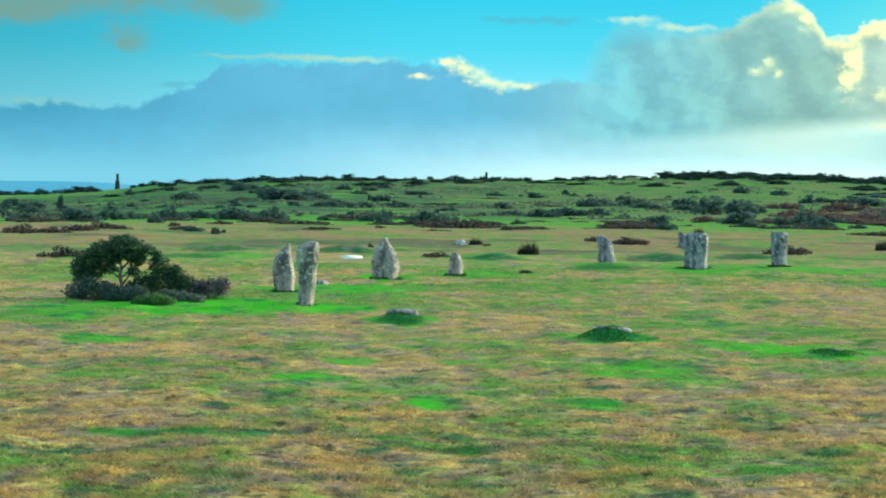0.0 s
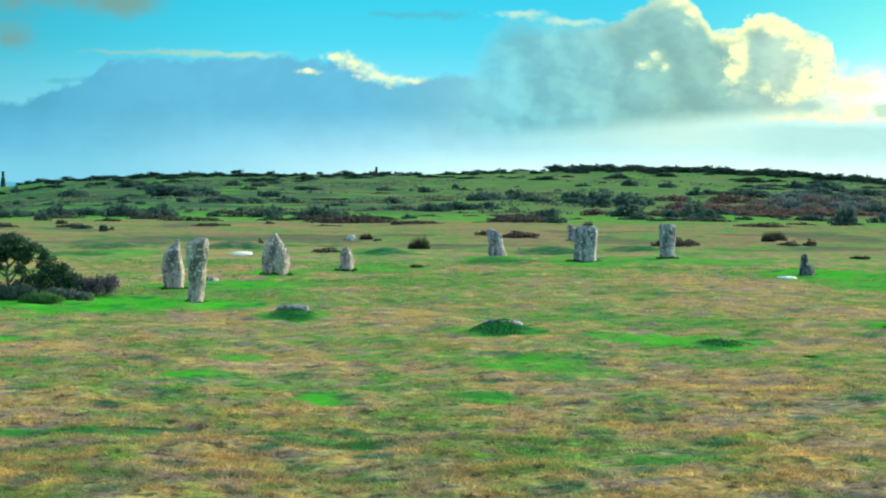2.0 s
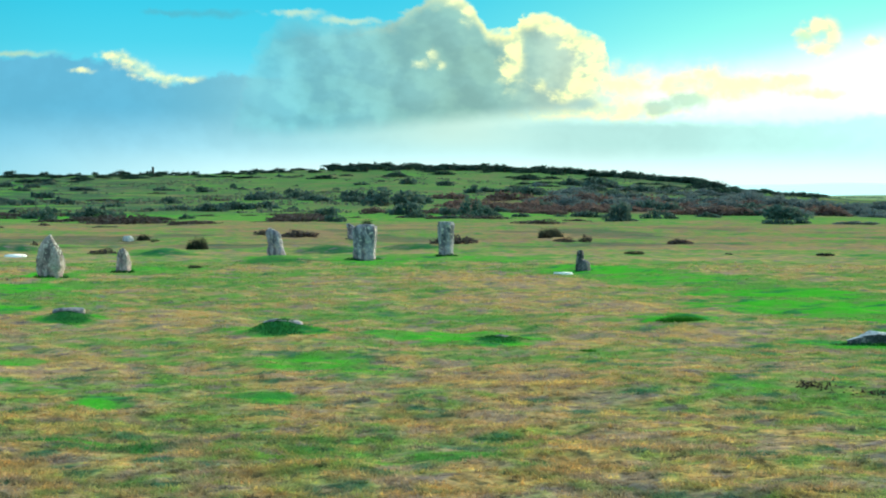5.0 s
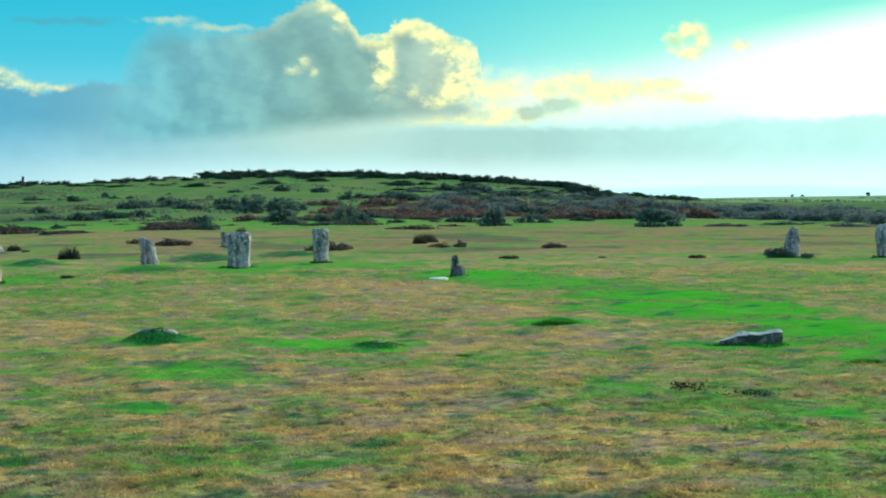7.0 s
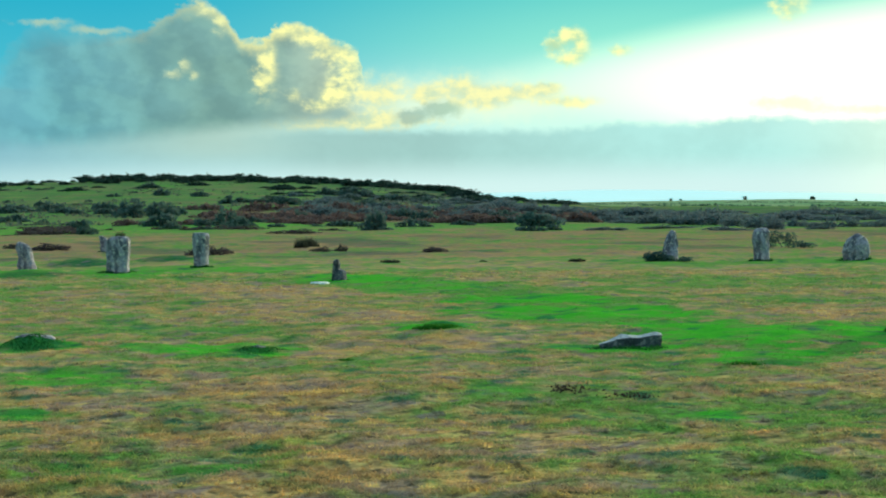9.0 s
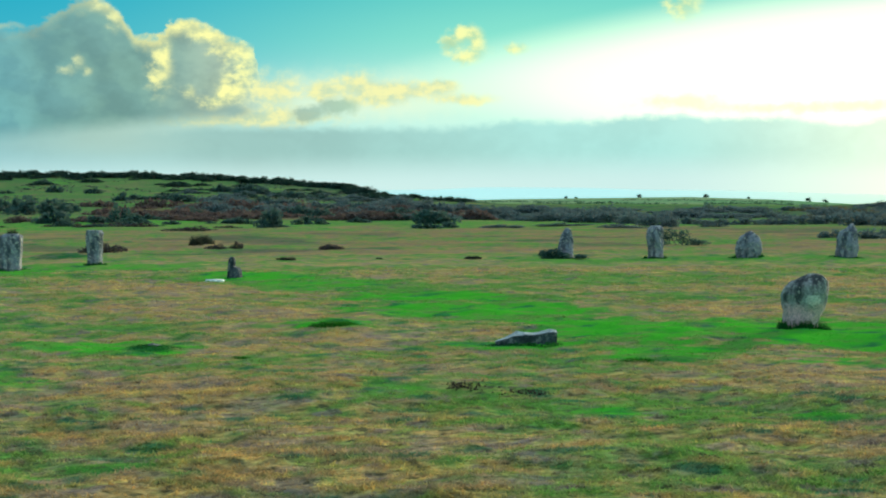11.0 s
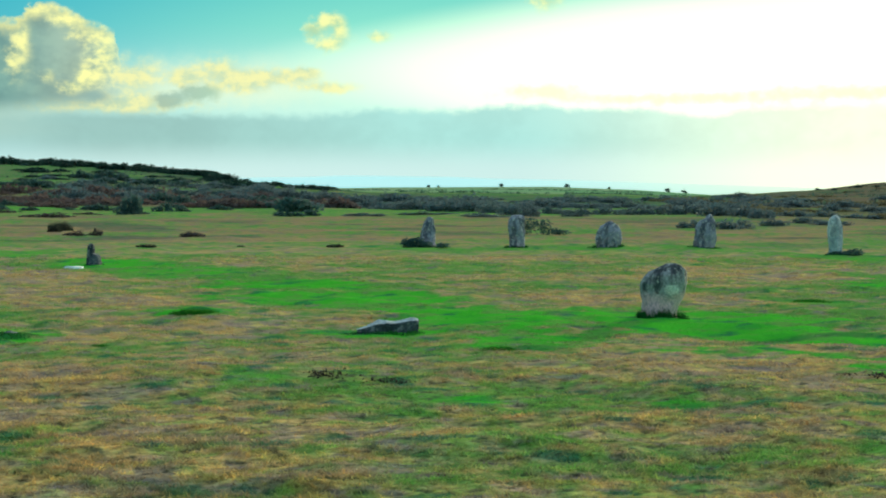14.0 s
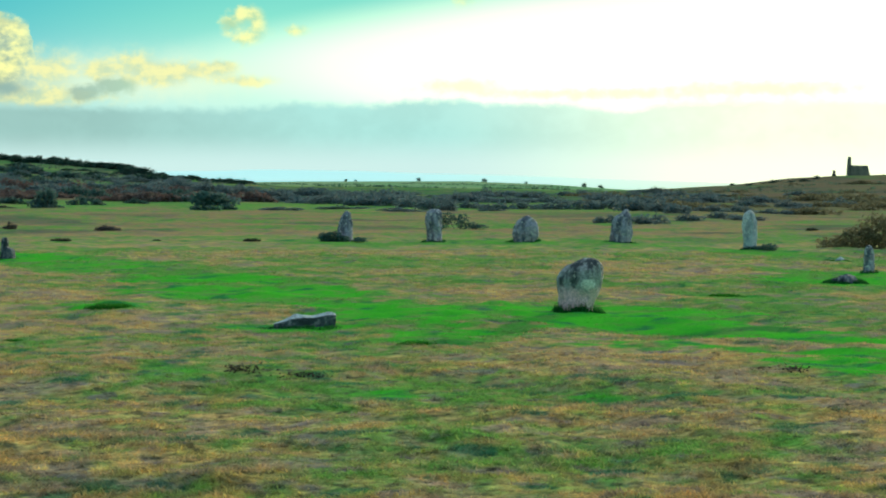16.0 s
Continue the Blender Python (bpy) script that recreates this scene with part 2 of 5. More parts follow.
sky = lay(sky, k.math("MULTIPLY", k.ramp(field(GREY_SCRAPS, 1.2), 0.3, 1.0), 0.8), k.mix(k.ramp(az, 15.0, 20.0), (0.32, 0.45, 0.45), (0.50, 0.68, 0.46)))
# Pale air over the horizon.
haze = k.mix(k.ramp(az, -9, 11), (0.17, 0.42, 0.58), (0.69, 0.84, 0.89))
haze = k.mix(k.ramp(az, 26, 40), haze, (1.4, 1.35, 1.0))
sky = k.mix(k.ramp(el, 1.25, 0.15), sky, haze)
ground_side = k.ramp(el, -0.5, -3.0)
sky = k.mix(ground_side, sky, (0.16, 0.17, 0.08))
back = k.add("ShaderNodeBackground")
k.put(back.inputs[0], sky)
back.inputs[1].default_value = 1.0
k.tree.links.new(back.outputs[0], k.add("ShaderNodeOutputWorld").inputs[0])

# ---- materials ----


def material(name, rough=0.9):
    m = bpy.data.materials.new(name)
    m.use_nodes = True
    k = Nodes(m.node_tree)
    b = m.node_tree.nodes["Principled BSDF"]
    b.inputs["Roughness"].default_value = rough
    b.inputs["Specular IOR Level"].default_value = 0.2
    return m, k, b


def bump(k, b, height, strength, distance):
    n = k.add("ShaderNodeBump")
    n.inputs["Strength"].default_value, n.inputs["Distance"].default_value = strength, distance
    k.put(n.inputs["Height"], height)
    k.put(b.inputs["Normal"], n.outputs[0])


def attribute(k, name):
    n = k.add("ShaderNodeAttribute")
    n.attribute_name = name
    return n.outputs["Fac"]


def thin(k, b, colour, share):
    """Leaves and blades let part of the light through."""
    b.inputs["Specular IOR Level"].default_value = 0.1
    t, m = k.add("ShaderNodeBsdfTranslucent"), k.add("ShaderNodeMixShader")
    k.put(t.inputs[0], colour), k.put(m.inputs[0], share)
    k.tree.links.new(b.outputs[0], m.inputs[1]), k.tree.links.new(t.outputs[0], m.inputs[2])
    k.tree.links.new(m.outputs[0], next(n for n in k.tree.nodes if n.type == "OUTPUT_MATERIAL").inputs[0])


def turf(name, blade=False):
    """Moor grass: straw and green in patches; lush, heath and ferns tell what grows where; some shade and haze is
    painted in.
    """
    m, k, b = material(name, 1.0)
    b.inputs["Specular IOR Level"].default_value = 0.0
    at = k.add("ShaderNodeNewGeometry").outputs["Position"]
    flat = k.split(at)
    at = k.vec(flat[0], flat[1])
    big, mid, small, grain = k.noise(at, 0.13, 3), k.noise(at, 0.55, 4, 0.55), k.noise(at, 2.0, 2.5, 0.5), k.noise(at, 14, 3, 0.7)
    lush, heath, fern = attribute(k, "lush"), attribute(k, "heath"), attribute(k, "fern")
    g = k.math("ADD", k.math("MULTIPLY", big, 1.25), k.math("ADD", k.math("MULTIPLY", mid, 0.95), k.math("MULTIPLY", small, 0.95)))
    span = k.add("ShaderNodeVectorMath", op="LENGTH")
    k.put(span.inputs[0], at)
    g = k.math("ADD", k.math("ADD", g, k.math("MULTIPLY", lush, 0.7)), k.ramp(span.outputs["Value"], 34.0, 60.0, 0.0, 0.07))
    lush = k.math("MULTIPLY", lush, k.ramp(k.noise(at, 1.0, 3, 0.55), 0.34, 0.62, 0.35, 1.12))
    straw = k.mix(k.ramp(k.noise(at, 0.7, 4, 0.6), 0.42, 0.6), (0.52, 0.335, 0.14), (0.41, 0.285, 0.195))
    straw = k.mix(k.ramp(k.noise(at, 1.9, 4, 0.6), 0.52, 0.64), straw, (0.64, 0.47, 0.17))
    straw = k.mix(k.math("MULTIPLY", k.ramp(lush, -0.12, -0.4), k.ramp(k.noise(at, 2.4, 4, 0.6), 0.36, 0.6)), straw, (0.66, 0.52, 0.28))
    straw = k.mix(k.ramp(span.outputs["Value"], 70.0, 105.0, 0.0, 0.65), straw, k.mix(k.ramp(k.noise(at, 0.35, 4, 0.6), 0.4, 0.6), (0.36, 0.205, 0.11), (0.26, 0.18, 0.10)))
    green = k.mix(k.ramp(lush, 0.15, 0.85), (0.17, 0.33, 0.07), (0.10, 0.45, 0.035))
    green = k.mix(k.ramp(k.noise(at, 0.9, 3, 0.55), 0.54, 0.68), green, (0.06, 0.22, 0.075))
    c = k.mix(k.ramp(g, 1.41, 1.88), straw, green)
    # Rank grass, and the shade of mounds and hollows painted dark green.
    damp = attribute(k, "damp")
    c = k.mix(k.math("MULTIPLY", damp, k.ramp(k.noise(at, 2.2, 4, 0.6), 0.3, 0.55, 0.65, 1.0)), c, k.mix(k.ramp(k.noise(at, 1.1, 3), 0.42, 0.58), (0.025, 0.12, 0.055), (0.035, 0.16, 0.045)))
    # Heath colours shifted towards blue to paint in the haze on the hill.
    c = k.mix(k.math("MULTIPLY", heath, k.ramp(k.noise(at, 0.07, 5, 0.65), 0.32, 0.55)), c, k.mix(k.ramp(k.noise(at, 0.16, 5, 0.65), 0.4, 0.6), (0.034, 0.10, 0.075), (0.12, 0.125, 0.092)))
    # Bracken brown; on the sunward slope it paints the glare haze.
    c = k.mix(k.math("MULTIPLY", fern, k.ramp(k.noise(at, 0.05, 4, 0.6), 0.3, 0.55)), c, (0.23, 0.15, 0.09))
    c = k.mix(k.math("MULTIPLY", k.ramp(k.noise(at, 1.5, 3, 0.55), 0.56, 0.66), k.ramp(lush, 0.5, 0.05, 0.0, 0.7)), c, (0.25, 0.185, 0.19))
    # Tussock shadows painted as dark blots, fainter with distance.
    c = k.mix(k.math("MULTIPLY", k.ramp(k.noise(at, 3.6, 2, 0.5), 0.55, 0.68), k.math("MULTIPLY", k.ramp(span.outputs["Value"], 50.0, 22.0, 0.25, 1.0), k.ramp(lush, 0.8, 0.2, 0.1, 0.8))), c, (0.10, 0.095, 0.06))
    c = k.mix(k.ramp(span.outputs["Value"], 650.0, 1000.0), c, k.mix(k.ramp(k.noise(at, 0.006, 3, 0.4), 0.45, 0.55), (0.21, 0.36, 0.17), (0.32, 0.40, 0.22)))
    c = k.mix(k.math("MULTIPLY", k.ramp(k.noise(at, 1.05, 3, 0.55), 0.575, 0.67), k.math("MULTIPLY", k.ramp(span.outputs["Value"], 60.0, 24.0, 0.35, 1.0), k.ramp(lush, 0.6, 0.1, 0.25, 0.8))), c, (0.05, 0.17, 0.095))
    # Lit tops and dark pits of the tufts, painted as lighter and darker noise.
    tuft = k.noise(k.vec(k.math("MULTIPLY", flat[0], 0.8), flat[1]), 2.6, 5, 0.6)
    rank = k.math("MULTIPLY", k.ramp(span.outputs["Value"], 48.0, 18.0, 0.1, 0.9), k.ramp(lush, 0.6, 0.0, 0.3, 1.0))
    c = k.mix(rank, c, k.mix(1.0, c, k.mix(k.ramp(tuft, 0.3, 0.7), (0.78, 0.79, 0.84), (1.2, 1.19, 1.14)), "MULTIPLY"))
    clump = k.noise(k.vec(k.math("MULTIPLY", flat[0], 0.7), flat[1]), 7.5, 3, 0.6)
    c = k.mix(k.math("MULTIPLY", rank, k.ramp(span.outputs["Value"], 40.0, 22.0)), c, k.mix(1.0, c, k.mix(k.ramp(clump, 0.33, 0.66), (0.60, 0.61, 0.65), (1.44, 1.4, 1.28)), "MULTIPLY"))
    speck = k.mix(k.ramp(grain, 0.32, 0.7), (0.92, 0.92, 0.93), (1.1, 1.1, 1.11))
    c = k.mix(1.0, c, speck, "MULTIPLY")
    k.put(b.inputs["Base Color"], c)
    if blade:
        away = span.outputs["Value"]
        own = k.add("ShaderNodeNewGeometry").outputs["Random Per Island"]
        c = k.mix(k.math("MULTIPLY", k.ramp(own, 0.45, 1.0), k.math("MULTIPLY", k.ramp(lush, 0.7, 0.1, 0.1, 0.75), k.ramp(away, 36.0, 18.0, 0.04, 0.5))), k.mix(1.0, c, (1.2, 1.2, 1.2), "MULTIPLY"), (0.50, 0.40, 0.19))
        k.put(b.inputs["Base Color"], c)
        thin(k, b, c, 0.5)
    else:
        bump(k, b, k.math("ADD", k.math("MULTIPLY", small, 0.6), k.math("MULTIPLY", grain, 0.4)), 0.8, 0.05)
    return m


def granite(name, base, dark, lichen=0.6, pink=0.0):
    m, k, b = material(name, 0.85)
    tc = k.add("ShaderNodeTexCoord").outputs["Object"]
    x, y, z = k.split(tc)
    streak = k.vec(k.math("MULTIPLY", x, 1.3), k.math("MULTIPLY", y, 1.3), k.math("MULTIPLY", z, 0.55))
    mid, fine, spots = k.noise(streak, 2.6, 4, 0.6), k.noise(tc, 26, 3, 0.7), k.noise(tc, 8.5, 4, 0.65)
    c = k.mix(k.ramp(mid, 0.4, 0.58), dark, base)
    c = k.mix(k.math("MULTIPLY", k.ramp(spots, 0.54, 0.61), lichen), c, (0.68, 0.63, 0.56))
    c = k.mix(k.math("MULTIPLY", k.ramp(k.noise(streak, 4.2, 4, 0.65), 0.56, 0.7), 0.5), c, (0.06, 0.065, 0.068))
    rub = k.math("MULTIPLY", k.ramp(k.math("ADD", z, k.math("MULTIPLY", mid, 0.9)), 1.3, 0.45), k.ramp(k.noise(tc, 4.5, 4, 0.6), 0.38 - 0.2 * (pink > 0.9), 0.6 - 0.18 * (pink > 0.9)))
    if pink > 0.9:
        rub = k.ramp(k.math("ADD", z, k.math("MULTIPLY", k.noise(tc, 3.0, 4, 0.6), 0.55)), 0.86, 0.62, 0.0, 0.92)
        scar = k.noise(k.vec(k.math("ADD", x, -0.2), 0.0, k.math("ADD", z, -0.62)), 5.0, 3, 0.6)
        near = k.math("ADD", k.math("POWER", k.math("MULTIPLY", k.math("ADD", x, -0.22), 5.5), 2.0), k.math("POWER", k.math("MULTIPLY", k.math("ADD", z, -0.58), 7.5), 2.0))
        c = k.mix(k.ramp(k.math("ADD", near, k.math("MULTIPLY", scar, 1.6)), 2.0, 1.2, 0.0, 0.8), c, (0.86, 0.72, 0.73))
    c = k.mix(k.math("MULTIPLY", rub, pink), c, (0.78, 0.45, 0.47) if pink > 0.9 else (0.56, 0.35, 0.36))
    c = k.mix(1.0, c, k.mix(k.ramp(fine, 0.3, 0.7), (0.62, 0.62, 0.62), (1.35, 1.35, 1.35)), "MULTIPLY")
    k.put(b.inputs["Base Color"], c)
    bump(k, b, k.math("ADD", k.math("MULTIPLY", mid, 0.7), k.math("MULTIPLY", fine, 0.25)), 0.8, 0.045)
    return m


def foliage(name, a, b_col, c_col, rough=0.7):
    m, k, b = material(name, rough)
    tc = k.add("ShaderNodeTexCoord").outputs["Object"]
    geo = k.add("ShaderNodeNewGeometry")
    own = k.add("ShaderNodeObjectInfo").outputs["Random"]
    c = k.mix(k.ramp(k.noise(tc, 2.5, 3), 0.38, 0.62), a, b_col)
    c = k.mix(k.ramp(geo.outputs["Random Per Island"], 0.6, 1.0), c, c_col)
    c = k.mix(k.math("MULTIPLY", own, 0.35), c, k.mix(0.5, b_col, c_col))
    k.put(b.inputs["Base Color"], c)
    thin(k, b, c, 0.4)
    return m


def plain(name, a, b_col, scale, rough=0.9):
    m, k, b = material(name, rough)
    tc = k.add("ShaderNodeTexCoord").outputs["Object"]
    n = k.noise(tc, scale, 5, 0.65)
    k.put(b.inputs["Base Color"], k.mix(k.ramp(n, 0.35, 0.65), a, b_col))
    bump(k, b, n, 0.5, 0.1)
    return m


TURF, BLADE = turf("moor_turf"), turf("grass_blades", True)
STONE_WARM = granite("granite_warm", (0.38, 0.32, 0.31), (0.12, 0.105, 0.115), 0.75, 0.85)
STONE_GREY = granite("granite_grey", (0.33, 0.305, 0.37), (0.105, 0.103, 0.135), 0.65, 0.4)
STONE_DARK = granite("granite_dark", (0.12, 0.11, 0.14), (0.04, 0.042, 0.055), 0.3, 0.0)
STONE_PINK = granite("granite_rubbed", (0.34, 0.31, 0.32), (0.065, 0.062, 0.07), 0.45, 1.0)
# Front of the tilted slab: its shade is put into the stone colour.
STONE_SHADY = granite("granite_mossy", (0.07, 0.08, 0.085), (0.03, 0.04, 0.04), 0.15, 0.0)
STONE_PALE = granite("granite_pale", (0.56, 0.55, 0.57), (0.34, 0.34, 0.37), 0.8, 0.0)
# Gorse and thicket leaves carry painted haze as extra blue and paleness.
GORSE = foliage("gorse_leaves", (0.055, 0.115, 0.11), (0.085, 0.145, 0.125), (0.135, 0.165, 0.145))
THICKET = foliage("thicket_leaves", (0.10, 0.165, 0.19), (0.145, 0.195, 0.21), (0.20, 0.20, 0.20))
LOWGORSE = foliage("gorse_shoots", (0.06, 0.15, 0.05), (0.10, 0.22, 0.06), (0.16, 0.24, 0.10))
HAWTHORN = foliage("hawthorn_leaves", (0.025, 0.07, 0.045), (0.055, 0.12, 0.065), (0.13, 0.175, 0.11))
NEAR_GORSE = foliage("gorse_sprays", (0.05, 0.105, 0.09), (0.11, 0.155, 0.13), (0.24, 0.24, 0.23))
NEAR_HEATHER = foliage("heather_sprays", (0.08, 0.075, 0.10), (0.19, 0.15, 0.19), (0.27, 0.21, 0.24))
# Leaf colours raised and warmed to paint the glare haze on the slope.
SLOPE_SCRUB = foliage("slope_scrub", (0.15, 0.135, 0.08), (0.22, 0.18, 0.10), (0.26, 0.22, 0.13))
HEATHER = foliage("heather_sprigs", (0.07, 0.055, 0.07), (0.12, 0.085, 0.09), (0.10, 0.10, 0.07))
# Heath sprigs blued and lightened, haze put into the colour.
HEATH_MIX = foliage("heath_sprigs", (0.08, 0.14, 0.115), (0.16, 0.15, 0.11), (0.13, 0.18, 0.12))
BRACKEN = foliage("bracken_fronds", (0.165, 0.105, 0.10), (0.125, 0.10, 0.10), (0.20, 0.125, 0.11))
RUSH = foliage("rush_blades", (0.028, 0.045, 0.035), (0.055, 0.06, 0.045), (0.10, 0.085, 0.055))
# Grass at the stones, with the contact shade put into its dark green.
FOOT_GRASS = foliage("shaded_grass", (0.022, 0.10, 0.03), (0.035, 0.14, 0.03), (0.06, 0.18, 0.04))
SEDGE = foliage("sedge_blades", (0.03, 0.15, 0.02), (0.05, 0.22, 0.02), (0.09, 0.26, 0.03))
DARKWOOD = foliage("woodland_leaves", (0.02, 0.055, 0.05), (0.035, 0.075, 0.06), (0.06, 0.09, 0.07))
HEDGE = foliage("hedge_leaves", (0.11, 0.20, 0.14), (0.14, 0.23, 0.15), (0.18, 0.26, 0.16))
BARK = plain("bark", (0.09, 0.075, 0.06), (0.24, 0.20, 0.15), 9)
MASONRY = plain("old_masonry", (0.15, 0.13, 0.10), (0.26, 0.22, 0.16), 0.6)
# Masonry darkened in colour to paint the chimneys' backlit silhouettes.
SHADED_MASONRY = plain("sooty_masonry", (0.035, 0.035, 0.035), (0.07, 0.065, 0.06), 0.6)
PEAT = plain("wet_peat", (0.035, 0.025, 0.02), (0.08, 0.055, 0.035), 4)


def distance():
    """Far hills, with the haze before them painted into colour and glow."""
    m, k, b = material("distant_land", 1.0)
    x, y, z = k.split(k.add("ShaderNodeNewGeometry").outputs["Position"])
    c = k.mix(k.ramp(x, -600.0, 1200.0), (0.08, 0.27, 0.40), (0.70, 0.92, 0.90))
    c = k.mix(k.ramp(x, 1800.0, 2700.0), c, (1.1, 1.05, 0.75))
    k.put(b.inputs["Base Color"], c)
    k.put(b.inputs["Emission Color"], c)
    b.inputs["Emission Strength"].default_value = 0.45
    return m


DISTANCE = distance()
WHITE_STONE = granite("quartz_slab", (0.93, 0.93, 0.91), (0.82, 0.83, 0.84), 0.2, 0.0)

# ---- the lie of the land ----
# By bearing: the near hill's crest (height above the eye's level in degrees, and how far off), and the ridge behind it.
CREST_AZ = [-180, -40, -13, -11.4, -9.8, -8.1, -5, 0, 3.6, 8.5, 11, 13.5, 15.2, 16.9, 18.5, 20, 22, 27, 31, 33, 35.5, 37, 39, 41, 60, 180]
CREST_EL = [-0.3, -0.3, -0.42, -0.33, -0.2, -0.02, 0.22, 0.26, 0.36, 0.5, 0.46, 0.38, 0.26, 0.1, -0.08, -0.25, -0.5, -0.62, -0.62, -0.5, -0.33, -0.19, -0.06, 0.0, 0.0, -0.3]
CREST_R = [500, 600, 800, 800, 780, 720, 660, 650, 650, 640, 640, 620, 600, 560, 500, 430, 360, 330, 330, 380, 460, 480, 500, 500, 500, 500]
RIDGE_AZ = [-180, -14, -9, 10, 18, 20.5, 22.5, 27.5, 30, 32, 34, 40, 180]
RIDGE_EL = [-0.8, -0.8, -0.7, -0.5, -0.5, -0.3, -0.27, -0.24, -0.33, -0.46, -0.6, -0.8, -0.8]
# Bumps and hollows of the turf: x, y, half width, half depth, height.
BUMPS = [
    (-0.9, 42.95, 0.46, 0.4, 0.24), (3.45, 38.8, 0.62, 0.42, 0.22), (7.35, 36.2, 0.5, 0.4, 0.09), (12.3, 40.4, 0.5, 0.4, 0.15),
    (6.45, 75.2, 1.3, 1.9, 0.16), (2.2, 83.4, 1.2, 1.5, 0.3), (-4.4, 88.8, 1.4, 1.5, 0.32), (-10.0, 79.8, 1.5, 1.5, 0.22),
    (9.9, 86.2, 1.3, 1.6, 0.3), (14.4, 90.2, 1.3, 1.6, 0.26), (-10.2, 88.6, 1.5, 1.5, 0.26), (-2.4, 23.2, 2.4, 0.5, -0.05), (-2.4, 21.9, 1.7, 0.7, 0.07), 
    (20.5, 31.1, 1.3, 1.6, -0.12),
]
# Lush, close-cropped grass: x, y, half width, half depth, strength.
LUSH = [
    (-6.4, 47.6, 2.7, 3.6, 1), (-3.1, 47.4, 1.3, 2.2, 0.9), (-3.1, 56.9, 2.7, 3.9, 0.8), (-1.8, 63.9, 1.3, 2.4, 0.8),
    (1.3, 67.2, 2.4, 2.7, 0.6), (6.4, 74.6, 1.5, 3.8, 0.45), (9.9, 74, 2, 4.4, 0.6), (13.9, 76.6, 3.4, 4.7, 0.5),
    (-8.9, 45.8, 1.8, 3.2, 0.6), (-2.1, 30.4, 0.5, 0.8, 0.8), (-0.2, 26.9, 0.4, 0.6, 0.7), (-1.5, 33.6, 0.4, 0.7, 0.6),
    (2.2, 27.1, 0.5, 0.6, 0.7),
]
LUSH += [
    (-0.9, 43.3, 0.9, 1.5, 0.8), (3.4, 39.1, 1, 1.5, 0.7), (-3.5, 23.55, 1.0, 0.35, 0.8), (-2.1, 23.25, 0.9, 0.32, 0.6), (-0.9, 22.6, 0.9, 0.4, 0.7),
    (0.2, 21.8, 0.9, 0.6, 0.4), (6.8, 37, 1.8, 1.9, 0.75),
]
LUSH += [
    (3.4, 32.3, 0.7, 1, 0.6), (4.1, 30.1, 1, 1.3, 0.5), (1.7, 33.6, 1.6, 1.1, 0.3), (-6.7, 36.8, 0.7, 1.1, 0.7),
    (1.9, 85.4, 1.8, 5.8, 0.3), (-9.3, 81.9, 2.2, 4, 0.5), (12.5, 41, 1, 1.8, 0.9),
    (16.9, 65.9, 2.2, 3.2, 0.9), (17.6, 59.7, 2.7, 3.8, 0.6), (18.1, 50.6, 2.2, 3.4, 0.9), (18, 44, 2.1, 3.1, 0.95),
    (17.8, 37.9, 1.8, 4.3, 1), (14.6, 34.9, 1.2, 1.3, 0.75), (15.2, 30.6, 1.2, 0.9, 0.8), (7.2, 35.7, 1, 1.2, 0.75),
    (11.2, 23.9, 0.5, 0.7, 0.7), (2.3, 26.8, 0.6, 0.7, 0.5),
]
LUSH += [
    (3.7, 20.6, 0.6, 0.5, 0.5), (3.1, 32.6, 0.9, 1.5, 0.5), (9.3, 27.2, 0.5, 0.8, 0.5), (21.3, 35.7, 1.7, 3, 1),
    (21.2, 32.2, 1.8, 3.8, 1), (16.6, 32.6, 1.2, 1.2, 0.8), (17, 44.5, 2.5, 3.6, 0.8), (11.1, 23.6, 0.5, 0.6, 0.75),
    (13.5, 22.1, 0.5, 0.6, 0.7), (32.9, 74.6, 2.2, 3.9, 0.4), (21.6, 34.3, 2.6, 4.1, 1), (21, 28.5, 2.7, 5, 0.9),
    (19.1, 23.8, 1.4, 1.8, 0.8), (34.1, 42.5, 2.1, 4, 0.7), (27.5, 38.8, 0.8, 1.3, 0.6), (44.1, 60.8, 1.8, 4.4, 0.5),
    (37.3, 45.7, 1.6, 3.4, 0.7), (15.6, 31.6, 1.2, 0.8, 0.7),
]
LUSH += [
    (11.1, 23.9, 0.5, 0.6, 0.7), (36.9, 73.7, 1.7, 3.3, 0.4), (40.5, 72.3, 1.7, 3.4, 0.4), (43.8, 69.7, 1.5, 3.3, 0.4),
]
# Dry, bleached grass.
DRY = [
    (-2.4, 20.9, 2, 1.1, 0.8), (-4.4, 27.9, 1.8, 1.7, 0.35), (3.9, 61, 5.4, 5.9, 0.3), (1.7, 50, 3.7, 2.5, 0.3),
    (6, 46.3, 2.8, 3.9, 0.3), (5.8, 29.2, 2.3, 1.2, 0.3), (6.8, 24.6, 1.4, 1.2, 0.3), (12, 30.1, 2.1, 1.4, 0.4),
    (8.2, 26.1, 2.4, 1, 0.3), (13.7, 24.3, 1.3, 0.9, 0.35), (19.7, 30.4, 2.1, 1, 0.3), (13, 29.6, 1.9, 1, 0.4),
    (15.9, 21, 1.6, 1.2, 0.35), (-12.2, 57.1, 2.1, 4, 0.3), (20.3, 28.4, 0.9, 0.8, 0.9),
    (21.2, 26.7, 1.2, 1, 0.9), (19.5, 30.9, 0.6, 0.8, 0.8),
]
